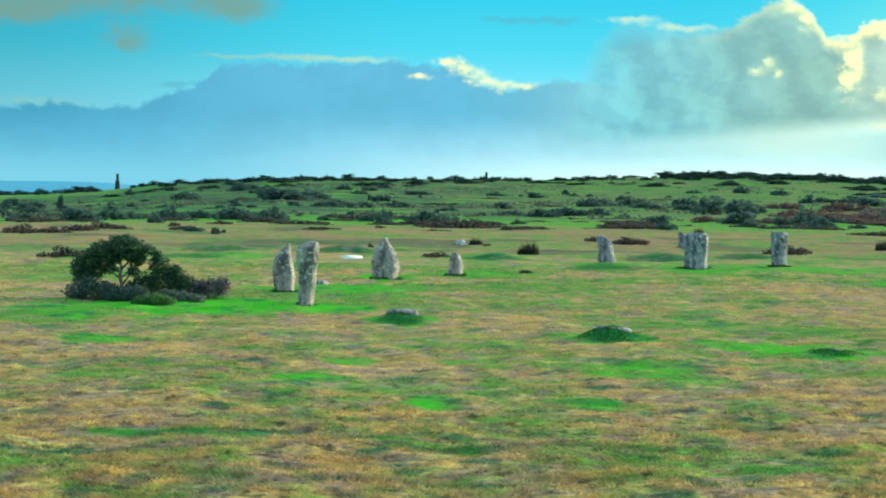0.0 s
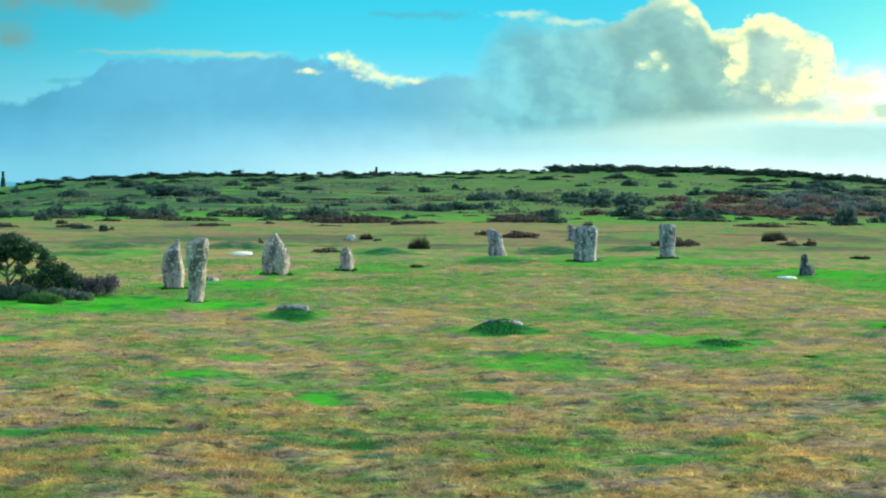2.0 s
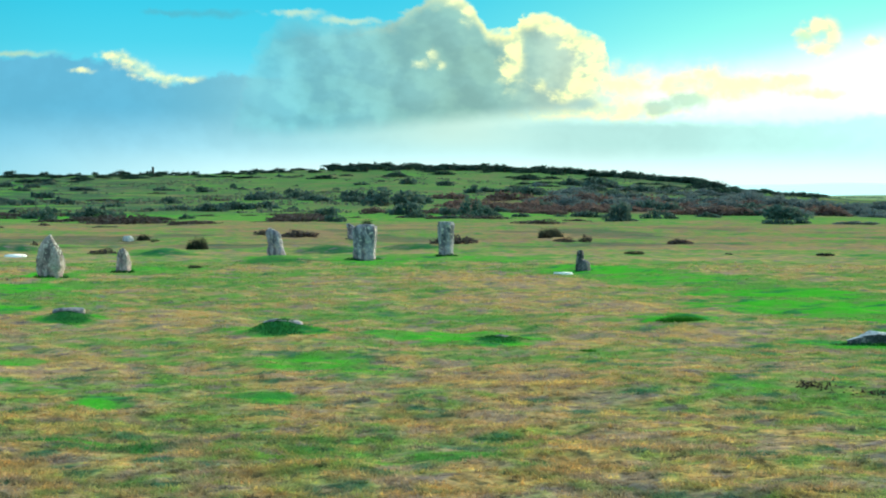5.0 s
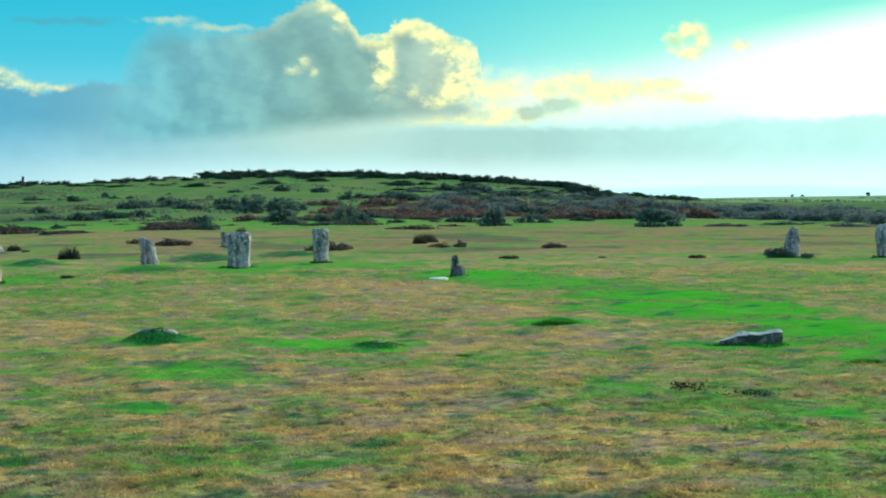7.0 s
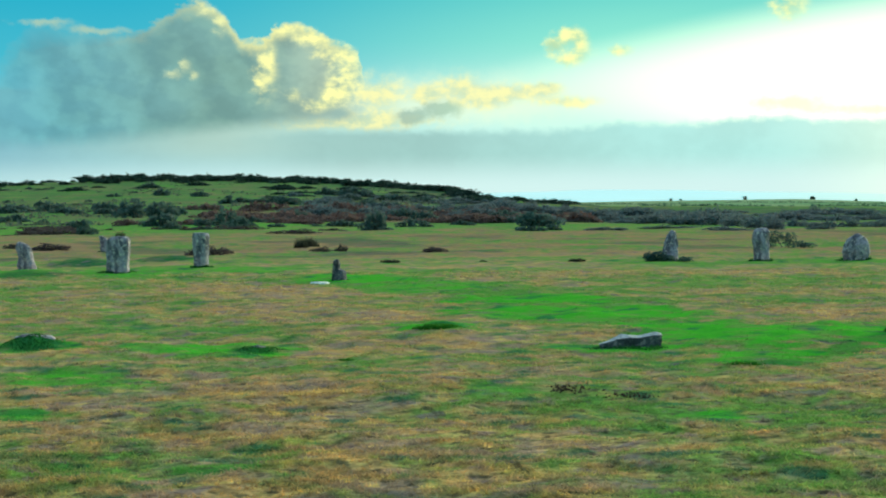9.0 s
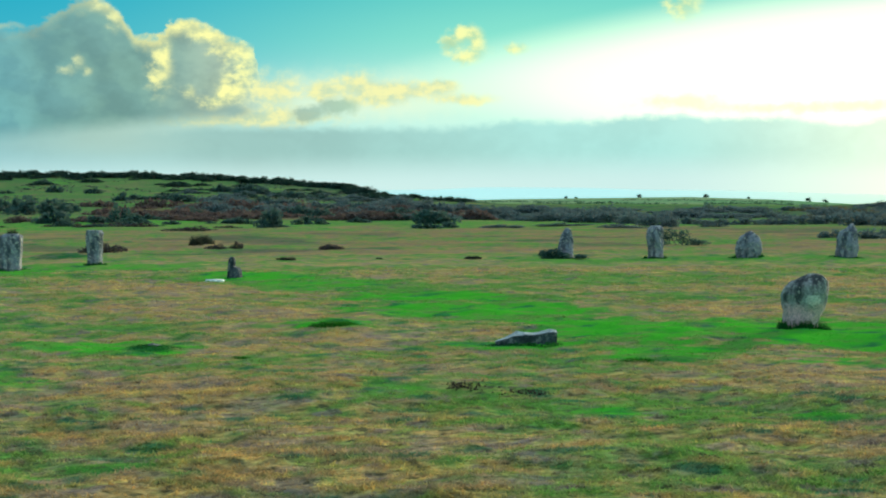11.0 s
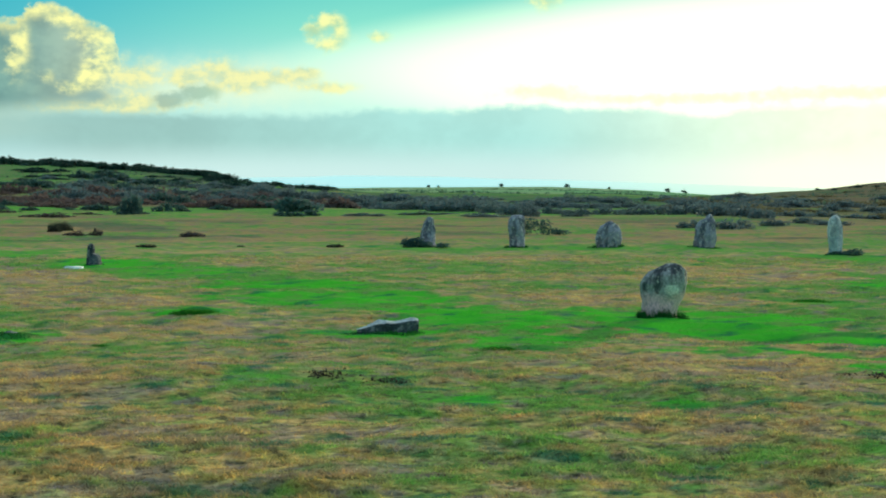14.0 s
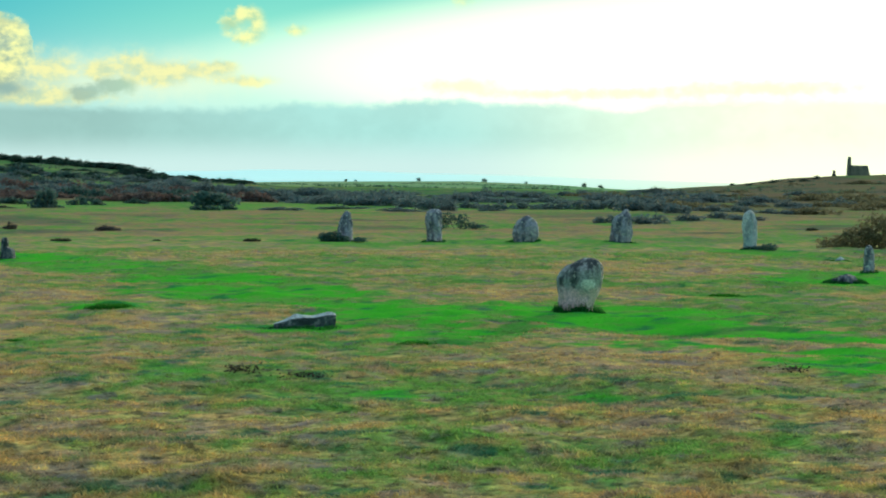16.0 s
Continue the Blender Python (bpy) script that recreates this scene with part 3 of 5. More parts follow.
DRY += [
    (7.7, 19.1, 3, 2.5, 0.25), (11.1, 17, 2.4, 2.1, 0.25), (14.0, 24.2, 2.6, 1.6, 0.25), (17.0, 26.6, 2.2, 1.2, 0.25), (11.6, 27.9, 2.2, 1.0, 0.25),
]


# Rank dark grass, plus shade of hollows and mound fronts painted as dark green.
SHADE_AND_RANK = [
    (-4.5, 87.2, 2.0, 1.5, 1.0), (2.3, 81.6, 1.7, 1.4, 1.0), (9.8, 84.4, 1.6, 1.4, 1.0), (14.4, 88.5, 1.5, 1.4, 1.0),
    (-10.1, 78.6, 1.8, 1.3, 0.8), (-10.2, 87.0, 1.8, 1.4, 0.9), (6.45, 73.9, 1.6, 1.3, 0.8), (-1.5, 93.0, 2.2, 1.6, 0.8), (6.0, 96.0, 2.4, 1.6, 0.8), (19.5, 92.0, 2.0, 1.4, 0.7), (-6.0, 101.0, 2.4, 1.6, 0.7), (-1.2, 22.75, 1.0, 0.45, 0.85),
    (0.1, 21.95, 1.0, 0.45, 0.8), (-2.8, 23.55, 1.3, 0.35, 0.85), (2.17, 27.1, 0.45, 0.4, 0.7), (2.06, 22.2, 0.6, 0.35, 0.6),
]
SHADE_AND_RANK += [
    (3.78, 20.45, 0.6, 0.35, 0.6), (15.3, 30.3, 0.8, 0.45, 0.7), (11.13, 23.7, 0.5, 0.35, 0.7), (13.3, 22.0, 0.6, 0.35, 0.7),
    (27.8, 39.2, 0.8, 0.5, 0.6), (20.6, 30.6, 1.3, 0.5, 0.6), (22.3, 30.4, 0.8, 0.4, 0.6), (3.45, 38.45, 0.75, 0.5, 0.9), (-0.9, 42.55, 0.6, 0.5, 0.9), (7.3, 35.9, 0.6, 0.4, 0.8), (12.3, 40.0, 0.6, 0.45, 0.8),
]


def lattice(i, j, seed):
    h = (i * 374761393 + j * 668265263 + seed * 974634777) & 0x7FFFFFFF
    h = ((h ^ (h >> 13)) * 1274126177) & 0x7FFFFFFF
    return ((h ^ (h >> 16)) & 0xFFFF) / 65535.0


def ripple(x, y, size, seed):
    """Smooth value noise from -1 to 1."""
    x, y = x / size, y / size
    i, j = np.floor(x).astype(np.int64), np.floor(y).astype(np.int64)
    u, v = x - i, y - j
    u, v = u * u * (3 - 2 * u), v * v * (3 - 2 * v)
    a, b, c, d = (lattice(i + p, j + q, seed) for p, q in ((0, 0), (1, 0), (0, 1), (1, 1)))
    return ((a * (1 - u) + b * u) * (1 - v) + (c * (1 - u) + d * u) * v) * 2 - 1


def blend(a, b, x):
    s = np.clip((x - a) / (b - a), 0, 1)
    return s * s * (3 - 2 * s)


def land(x, y, rough=True):
    """The height of the ground."""
    x, y = np.asarray(x, float), np.asarray(y, float)
    r, az = np.hypot(x, y) + 1e-6, np.degrees(np.arctan2(x, y))
    ec, rc = np.interp(az, CREST_AZ, CREST_EL), np.interp(az, CREST_AZ, CREST_R)
    e2 = np.interp(az, RIDGE_AZ, RIDGE_EL)
    e0 = math.degrees(math.atan(-EYE / 140))
    s = np.clip((r - 140) / (rc - 140), 0, 1)
    e = e0 + (ec - e0) * s ** 0.75
    s2 = np.clip((r - rc) / (1500 - rc), 0, 1)
    e = np.where(r > rc, ec + (e2 - ec) * s2, e)
    s3 = np.clip((r - 1500) / 2500, 0, 1)
    e = np.where(r > 1500, e2 + (-0.55 - e2) * s3 ** 0.5, e)
    z = np.where(r < 140, 0.0, EYE + r * np.tan(np.radians(e)))
    for bx, by, w, d, h in BUMPS:
        z = z + h * np.exp(-((x - bx) / w) ** 2 - ((y - by) / d) ** 2)
    if rough:
        near = 1 - blend(90, 200, r)
        z = z + near * (0.06 * ripple(x, y, 4.0, 1) + 0.05 * ripple(x, y, 1.3, 2) + 0.04 * ripple(x, y, 0.5, 3))
        z = z + blend(85, 150, r) * (1 - blend(200, 300, r)) * 0.16 * ripple(x, y, 7.0, 4)
        z = z + blend(180, 320, r) * (1 - blend(900, 1500, r)) * (0.5 * ripple(x, y, 30.0, 5) + 0.25 * ripple(x, y, 11.0, 6))
    # The rise that the camera stands on.
    return z + 1.35 * np.exp(-(r / 5.5) ** 2)


def height(x, y):
    return float(land(np.array([x]), np.array([y]))[0])


def cover(x, y):
    """What grows at a place: lush grass, heath, bracken, each 0 to 1; painted shade and glare ride along."""
    r, az = np.hypot(x, y), np.degrees(np.arctan2(x, y))
    wob = 0.5 * ripple(x, y, 2.5, 7) + 0.35 * ripple(x, y, 0.9, 8)
    fine = ripple(x, y, 0.3, 12) + 0.6 * ripple(x, y, 0.13, 13)
    lush = np.zeros_like(x)
    for bx, by, w, d, h in LUSH:
        q = ((x - bx) / w) ** 2 + ((y - by) / d) ** 2
        lush = np.maximum(lush, h * (1 - blend(0.1, 1.6, q * (1 + 0.9 * wob) + 0.45 * fine)))
    for bx, by, w, d, h in DRY:
        q = ((x - bx) / w) ** 2 + ((y - by) / d) ** 2
        lush = lush - h * (1 - blend(0.3, 1.4, q * (1 + 0.8 * wob)))
    lush = lush - 0.16 * (1 - blend(19, 29, r))
    belt = blend(150, 172, r) * (1 - blend(205, 260, r)) * (0.75 - 0.3 * blend(0, 6, az))
    belt = np.maximum(belt, blend(160, 200, r) * (1 - blend(-4, 3, az)) * 0.6)
    belt = np.maximum(belt, blend(190, 260, r) * 0.35)
    belt = np.maximum(belt, blend(600, 800, r) * 0.12)
    lush = np.maximum(lush, belt * (0.75 + 0.5 * ripple(x, y, 18.0, 9)))
    lush = lush - 0.1 * blend(84, 100, r) * (1 - blend(140, 158, r))
    heath = 0.6 * blend(80, 95, r) * (1 - blend(130, 160, r)) * blend(0.2, 0.5, ripple(x, y, 5.0, 11))
    heath = heath + 0.4 * blend(31, 34, az) * blend(110, 200, r) * (1 - blend(600, 700, r))
    # Heath thins out to the right, so paler turf paints the haze there.
    heath = heath + blend(170, 260, r) * (1 - blend(640, 780, r)) * (0.85 - 0.42 * blend(-2, 6, az) + 0.3 * blend(12, 16, az))
    fern = blend(9.5, 12, az) * (1 - blend(20, 23, az)) * blend(200, 240, r) * (1 - blend(300, 350, r))
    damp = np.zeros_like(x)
    for bx, by, w, d, h in SHADE_AND_RANK:
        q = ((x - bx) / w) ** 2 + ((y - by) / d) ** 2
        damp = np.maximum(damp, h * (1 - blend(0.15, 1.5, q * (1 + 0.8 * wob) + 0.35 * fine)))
    # The sunward slope borrows the bracken brown to paint in its glare haze.
    fern = np.maximum(fern, 0.8 * blend(31.5, 36, az) * blend(125, 190, r) * (1 - blend(600, 700, r)))
    return np.clip(lush, -0.5, 0.9), np.clip(heath, 0, 1), np.clip(fern, 0, 1), damp


# ---- helpers for things ----
RNG = np.random.default_rng(7)


def mesh_of(name, verts, faces, mat, smooth=False, attrs=None):
    me = bpy.data.meshes.new(name)
    me.from_pydata(verts, [], faces)
    me.materials.append(mat)
    if smooth:
        me.polygons.foreach_set("use_smooth", np.ones(len(me.polygons), bool))
    for key, values in (attrs or {}).items():
        me.attributes.new(key, "FLOAT", "POINT").data.foreach_set("value", np.asarray(values, np.float32))
    me.update()
    return me


def thing(name, label, category, at=None, group="", kind=""):
    ob = tagged(new(name), label, category, group, kind)
    if at is not None:
        ob.matrix_world = at
    return ob


def part(name, me, parent, label=""):
    ob = new(name, me)
    ob.parent = parent
    return tagged(ob, label)


def solid(bm, mat, name, smooth=False):
    me = bpy.data.meshes.new(name)
    bm.to_mesh(me)
    bm.free()
    me.materials.append(mat)
    if smooth:
        me.polygons.foreach_set("use_smooth", np.ones(len(me.polygons), bool))
    return me


def bearing_of(x, y):
    return math.degrees(math.atan2(x, y))


def stand(x, y, turn=0.0, sink=0.0, scale=(1, 1, 1)):
    """A pose on the ground, facing the rise to the south, and turned."""
    return pose(x, y, height(x, y) - sink, 0, 0, -bearing_of(x, y) + turn) @ Matrix.Diagonal((*scale, 1))


# ---- ground ----
def make_ground():
    inner = np.arange(-15.0, 43.0, 0.13)
    outer = np.concatenate([np.arange(43.0, 345.0, 1.5)])
    az = np.radians(np.concatenate([inner, outer]))
    r = np.concatenate([np.linspace(0.5, 15, 24)[:-1], np.arange(15, 60, 0.22), np.arange(60, 160, 0.8), np.geomspace(160, 4600, 150)])
    A, R = np.meshgrid(az, r)
    x, y = np.sin(A) * R, np.cos(A) * R
    z = land(x, y)
    n, m = len(r), len(az)
    co = np.stack([x, y, z], -1).reshape(-1, 3)
    i, j = np.meshgrid(np.arange(n - 1), np.arange(m), indexing="ij")
    a, b = i * m + j, i * m + (j + 1) % m
    quads = np.stack([a, a + m, b + m, b], -1).reshape(-1, 4)
    co = np.vstack([co, [[0, 0, height(0, 0)]]])
    tris = [(int(q), int((q + 1) % m), n * m) for q in range(m)]
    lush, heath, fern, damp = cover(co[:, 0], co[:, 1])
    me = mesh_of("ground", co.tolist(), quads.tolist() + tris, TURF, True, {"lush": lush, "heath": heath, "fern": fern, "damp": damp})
    return tagged(new("ground", me), "wide moor of straw-coloured and bright green cropped grass", "ground", kind="structure")


make_ground()


def make_grass():
    """Blades of grass where they can be seen singly."""
    count = 640000
    u = RNG.random(count)
    r = 15.5 * (75 / 15.5) ** (u ** 0.9)
    az = np.radians(-15 + 57 * RNG.random(count))
    x, y = np.sin(az) * r, np.cos(az) * r
    # Clumps: blades gather round tussocks.
    lumps = 0.5 + 0.5 * ripple(x, y, 0.35, 21) + 0.35 * ripple(x, y, 1.6, 22)
    keep = RNG.random(count) < np.clip(lumps * 0.8 + 0.3, 0.3, 1) * (1 - 0.6 * np.clip(cover(x, y)[0], 0, 1))
    x, y, r = x[keep], y[keep], r[keep]
    lumps = np.clip(lumps[keep], 0.1, 1.4)
    n = len(x)
    lush, heath, fern, damp = cover(x, y)
    tall = (0.012 + 0.022 * RNG.random(n)) * (0.7 + 0.7 * lumps) * (1.7 - 0.7 * np.clip((r - 18) / 25, 0, 1)) * (1 - 0.5 * np.clip(lush, 0, 1)) * (1 + np.clip((r - 30) / 60, 0, 0.6))
    wide = 0.004 + 0.00032 * r
    turn, lean = RNG.random(n) * 2 * np.pi, 0.8 + 2.6 * RNG.random(n)
    z = land(x, y) - 0.005
    dx, dy = np.cos(turn), np.sin(turn)
    tip = np.stack([x + dy * tall * lean, y - dx * tall * lean, z + tall], -1)
    p = np.stack([x - dx * wide, y - dy * wide, z], -1)
    q = np.stack([x + dx * wide, y + dy * wide, z], -1)
    co = np.stack([p, q, tip], 1).reshape(-1, 3)
    faces = np.arange(3 * n).reshape(-1, 3)
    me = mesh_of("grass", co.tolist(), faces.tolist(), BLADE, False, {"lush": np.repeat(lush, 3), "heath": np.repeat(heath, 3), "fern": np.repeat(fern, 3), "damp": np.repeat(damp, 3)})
    tagged(new("grass", me), "short tufted moor grass, dry straw mixed with green", "grass", kind="stuff")


make_grass()


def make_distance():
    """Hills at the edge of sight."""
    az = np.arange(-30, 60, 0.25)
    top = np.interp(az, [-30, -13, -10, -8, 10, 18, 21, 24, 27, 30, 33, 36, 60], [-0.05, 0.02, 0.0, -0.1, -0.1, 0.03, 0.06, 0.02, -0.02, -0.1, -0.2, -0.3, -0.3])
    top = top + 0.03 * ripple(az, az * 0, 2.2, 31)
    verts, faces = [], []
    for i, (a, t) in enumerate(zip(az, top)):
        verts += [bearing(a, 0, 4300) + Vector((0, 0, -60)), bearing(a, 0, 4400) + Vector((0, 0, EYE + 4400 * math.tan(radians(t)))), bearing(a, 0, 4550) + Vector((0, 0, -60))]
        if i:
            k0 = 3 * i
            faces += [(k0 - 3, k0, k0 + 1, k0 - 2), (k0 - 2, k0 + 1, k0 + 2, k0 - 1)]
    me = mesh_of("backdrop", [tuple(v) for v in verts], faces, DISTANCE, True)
    tagged(new("backdrop", me), "faint hills at the far horizon, haze in colour and glow", "hills", kind="structure")


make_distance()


# ---- standing stones ----
def stone_mesh(name, tall, sides, depth, mat, seed, blocky=5.0, lumps=0.05, lean=0.0, corner=34.0, tip=0.0):
    """sides: from the foot to the top (share of the height, left, right) in metres. depth: thickness as a share of the width."""
    levels, around = 26, 40
    hs = [s[0] for s in sides]
    ls, rs = [s[1] for s in sides], [s[2] for s in sides]
    verts, faces = [], []
    turn = radians(-corner)
    shape = []
    for j in range(around):
        a = 2 * math.pi * (j + 0.5) / around
        c, s = math.cos(a), math.sin(a)
        ex, ey = math.copysign(abs(c) ** (2 / blocky), c), depth * math.copysign(abs(s) ** (2 / blocky), s)
        shape.append((ex * math.cos(turn) - ey * math.sin(turn), ex * math.sin(turn) + ey * math.cos(turn)))
    reach = max(p[0] for p in shape)
    shape = [(p[0] / reach, p[1] / reach) for p in shape]
    broad = (max(rs) - min(ls)) / 2
    off = Vector((seed * 7.3, seed * 3.1, seed * 5.7))
    foot = -0.18
    for i in range(levels + 1):
        f = i / levels
        zf = foot / tall + (1 - foot / tall) * f
        q = max(zf, 0.0)
        l, r = np.interp(q, hs, ls), np.interp(q, hs, rs)
        cx, w = (l + r) / 2, max((r - l) / 2, 0.02)
        d = broad * min(1.0, 0.75 * w / broad + 0.25)
        for sx, sy in shape:
            px, py = cx + w * sx, d * sy + lean * q * tall + tip * max(0.0, q - 0.6) / 0.4
            v = Vector((px, py, zf * tall))
            n1 = noise.noise_vector(v * 1.9 + off) * lumps
            n2 = noise.noise_vector(v * 5.5 + off) * lumps * 0.5
            n3 = noise.noise_vector(v * 14 + off) * lumps * 0.22
            verts.append(tuple(v + n1 + n2 + n3))
    for i in range(levels):
        for j in range(around):
            a, b = i * around + j, i * around + (j + 1) % around
            faces.append((a, b, b + around, a + around))
    top = levels * around
    ctr = sum((Vector(verts[top + j]) for j in range(around)), Vector()) / around
    verts.append(tuple(ctr + Vector((0, 0, 0.02))))
    faces += [(top + j, top + (j + 1) % around, len(verts) - 1) for j in range(around)]
    me = mesh_of(name, verts, faces, mat, True)
    bm = bmesh.new()
    bm.from_mesh(me)
    for e in bm.edges:
        if len(e.link_faces) == 2 and e.calc_face_angle() > radians(19):
            e.smooth = False
    bm.to_mesh(me)
    bm.free()
    return me


def blade_ring(n, rx, ry, tall, seed, spread=0.35, inner=0.7, width=0.012):
    """Upright blades in a ring or patch, as arrays for a mesh."""
    g = np.random.default_rng(seed)
    a, q = g.random(n) * 2 * np.pi, inner + (1 - inner) * np.sqrt(g.random(n))
    ragged = 1 + 0.2 * np.sin(3 * a + seed) + 0.12 * np.sin(7 * a + 2 * seed)
    x, y = np.cos(a) * rx * q * ragged, np.sin(a) * ry * q * ragged
    h = tall * (0.2 + 0.8 * g.random(n)) * np.sqrt(1.02 - 0.95 * np.clip(q, 0, 1) ** 2 * (inner < 0.6))
    if inner > 0.6:
        h = h * np.clip(1.5 * (1.04 - q) / (1.04 - inner), 0.12, 1.0)
    t = g.random(n) * 2 * np.pi
    dx, dy = np.cos(t) * width, np.sin(t) * width
    ox, oy = np.cos(a) * h * spread * g.random(n), np.sin(a) * h * spread * g.random(n)
    z = np.zeros(n) - 0.03
    co = np.stack([np.stack([x - dx, y - dy, z], -1), np.stack([x + dx, y + dy, z], -1), np.stack([x + ox, y + oy, z + h], -1)], 1).reshape(-1, 3)
    return co.tolist(), np.arange(3 * n).reshape(-1, 3).tolist()


def drape(ob):
    """Let the feet of the blades follow the ground."""
    m, z0 = ob.matrix_world, ob.matrix_world.translation.z
    co = np.array([tuple(m @ v.co) for v in ob.data.vertices])
    foot = co.reshape(-1, 3, 3)[:, :2].mean(1)
    dz = np.repeat(land(foot[:, 0], foot[:, 1]) - z0, 3)
    for v, d in zip(ob.data.vertices, dz):
        v.co.z += d


def standing_stone(label, x, y, tall, sides, depth, mat, seed, skirt=0.1, turn=0.0, sink=0.0, **more):
    me = stone_mesh("standing_stone", tall, sides, depth, mat, seed, **more)
    ob = new("standing_stone", me)
    ob.matrix_world = stand(x, y, turn, sink)
    tagged(ob, label, "standing stone", "stones of the circle")
    if skirt:
        w = (sides[0][2] - sides[0][1]) / 2
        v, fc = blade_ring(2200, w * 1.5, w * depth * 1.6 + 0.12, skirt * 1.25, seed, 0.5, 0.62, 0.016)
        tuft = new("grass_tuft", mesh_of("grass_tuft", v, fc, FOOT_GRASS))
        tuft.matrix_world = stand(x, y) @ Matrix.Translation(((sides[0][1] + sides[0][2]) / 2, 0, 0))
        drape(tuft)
        tagged(tuft, "grass round the foot of a standing stone, contact shade in its green", "grass", "grass at the stones", "stuff")
    return ob


standing_stone("tall weathered granite standing stone with a slanting pale edge", -4.4, 53.4, 1.37,
               [(0, -0.28, 0.27), (0.35, -0.31, 0.29), (0.65, -0.32, 0.22), (0.82, -0.22, 0.19), (0.92, -0.03, 0.16), (1, 0.05, 0.12)], 0.75, STONE_WARM, 1, lumps=0.04, corner=20.0)
standing_stone("slender leaning granite standing stone with a dark notched top", -3.42, 48.26, 1.58,
               [(0, -0.22, 0.19), (0.3, -0.2, 0.22), (0.6, -0.24, 0.24), (0.8, -0.26, 0.3), (0.92, -0.22, 0.32), (1, -0.02, 0.3)], 0.8, STONE_WARM, 2, 0.06, lumps=0.045, blocky=3.5)
standing_stone("pointed diamond-shaped granite standing stone", -1.91, 63.46, 1.46,
               [(0, -0.36, 0.4), (0.3, -0.47, 0.5), (0.5, -0.44, 0.45), (0.7, -0.34, 0.33), (0.88, -0.2, 0.16), (0.97, -0.1, 0.06), (1, -0.05, 0.03)], 0.6, STONE_WARM, 3, 0.16)
standing_stone("small squat granite stone with a slanting top", 0.45, 66.44, 0.82,
               [(0, -0.26, 0.28), (0.4, -0.25, 0.25), (0.72, -0.23, 0.2), (0.92, -0.17, 0.13), (1, -0.1, 0.04)], 0.8, STONE_WARM, 4, 0.12, lumps=0.035)
standing_stone("ragged tapering granite stone on a green mound", 6.85, 80.2, 1.2,
               [(0, -0.28, 0.42), (0.2, -0.38, 0.38), (0.42, -0.34, 0.3), (0.6, -0.42, 0.24), (0.8, -0.44, 0.18), (0.92, -0.42, 0.02), (1, -0.34, -0.14)], 0.7, STONE_GREY, 5, 0.05, sink=0.04, lumps=0.06, blocky=3.2)
standing_stone("broad shouldered grey granite standing stone", 9.96, 75.5, 1.45,
               [(0, -0.48, 0.46), (0.3, -0.45, 0.47), (0.6, -0.46, 0.5), (0.8, -0.46, 0.52), (0.93, -0.41, 0.5), (1, -0.26, 0.36)], 0.6, STONE_GREY, 6, 0.14, lumps=0.05, corner=18.0)
standing_stone("rough leaning granite stone half hidden behind a broader one", 12.95, 103.7, 0.9,
               [(0, -0.2, 0.3), (0.4, -0.24, 0.3), (0.75, -0.27, 0.25), (0.92, -0.27, 0.05), (1, -0.25, -0.08)], 0.7, STONE_GREY, 16, 0.1, lumps=0.05)
standing_stone("tall straight-sided granite pillar with a flat pale top", 13.8, 78.8, 1.52,
               [(0, -0.31, 0.31), (0.4, -0.29, 0.33), (0.7, -0.33, 0.36), (0.93, -0.36, 0.36), (1, -0.33, 0.3)], 0.75, STONE_GREY, 7, 0.12, sink=0.1, lumps=0.035, blocky=4.5)
standing_stone("small dark stepped stone stump beside a puddle", 16.37, 65.64, 0.72,
               [(0, -0.23, 0.3), (0.34, -0.22, 0.29), (0.46, -0.21, 0.24), (0.54, -0.21, 0.07), (0.92, -0.2, 0.05), (1, -0.15, 0.02)], 0.8, STONE_DARK, 8, 0.06, lumps=0.035, blocky=4)
standing_stone("narrow grey granite stone rising out of gorse", 34.1, 77.0, 1.33,
               [(0, -0.36, 0.4), (0.4, -0.3, 0.36), (0.7, -0.24, 0.34), (0.9, -0.12, 0.28), (1, 0.0, 0.2)], 0.6, STONE_GREY, 9, 0.14, lumps=0.06)
standing_stone("upright grey granite block with a ragged top", 37.73, 75.5, 1.4,
               [(0, -0.36, 0.36), (0.3, -0.35, 0.36), (0.65, -0.4, 0.34), (0.9, -0.38, 0.38), (1, -0.2, 0.2)], 0.7, STONE_GREY, 10, 0.12, lumps=0.065, blocky=3.6)
standing_stone("squat round-topped granite boulder", 41.1, 73.3, 1.11,
               [(0, -0.52, 0.5), (0.3, -0.55, 0.56), (0.6, -0.5, 0.54), (0.8, -0.36, 0.46), (0.93, -0.14, 0.32), (1, 0.02, 0.16)], 0.65, STONE_GREY, 11, 0.14, lumps=0.05, blocky=2.6)
standing_stone("broad pointed granite standing stone", 44.26, 70.5, 1.42,
               [(0, -0.46, 0.46), (0.3, -0.46, 0.5), (0.6, -0.42, 0.44), (0.8, -0.26, 0.44), (0.92, 0.06, 0.34), (1, 0.18, 0.26)], 0.6, STONE_GREY, 12, 0.12, lumps=0.06)
standing_stone("tall narrow pale granite pillar with a rounded top", 45.24, 62.5, 1.55,
               [(0, -0.25, 0.28), (0.4, -0.25, 0.3), (0.75, -0.3, 0.28), (0.92, -0.22, 0.2), (1, -0.08, 0.06)], 0.7, STONE_PALE, 13, 0.1, lumps=0.045)
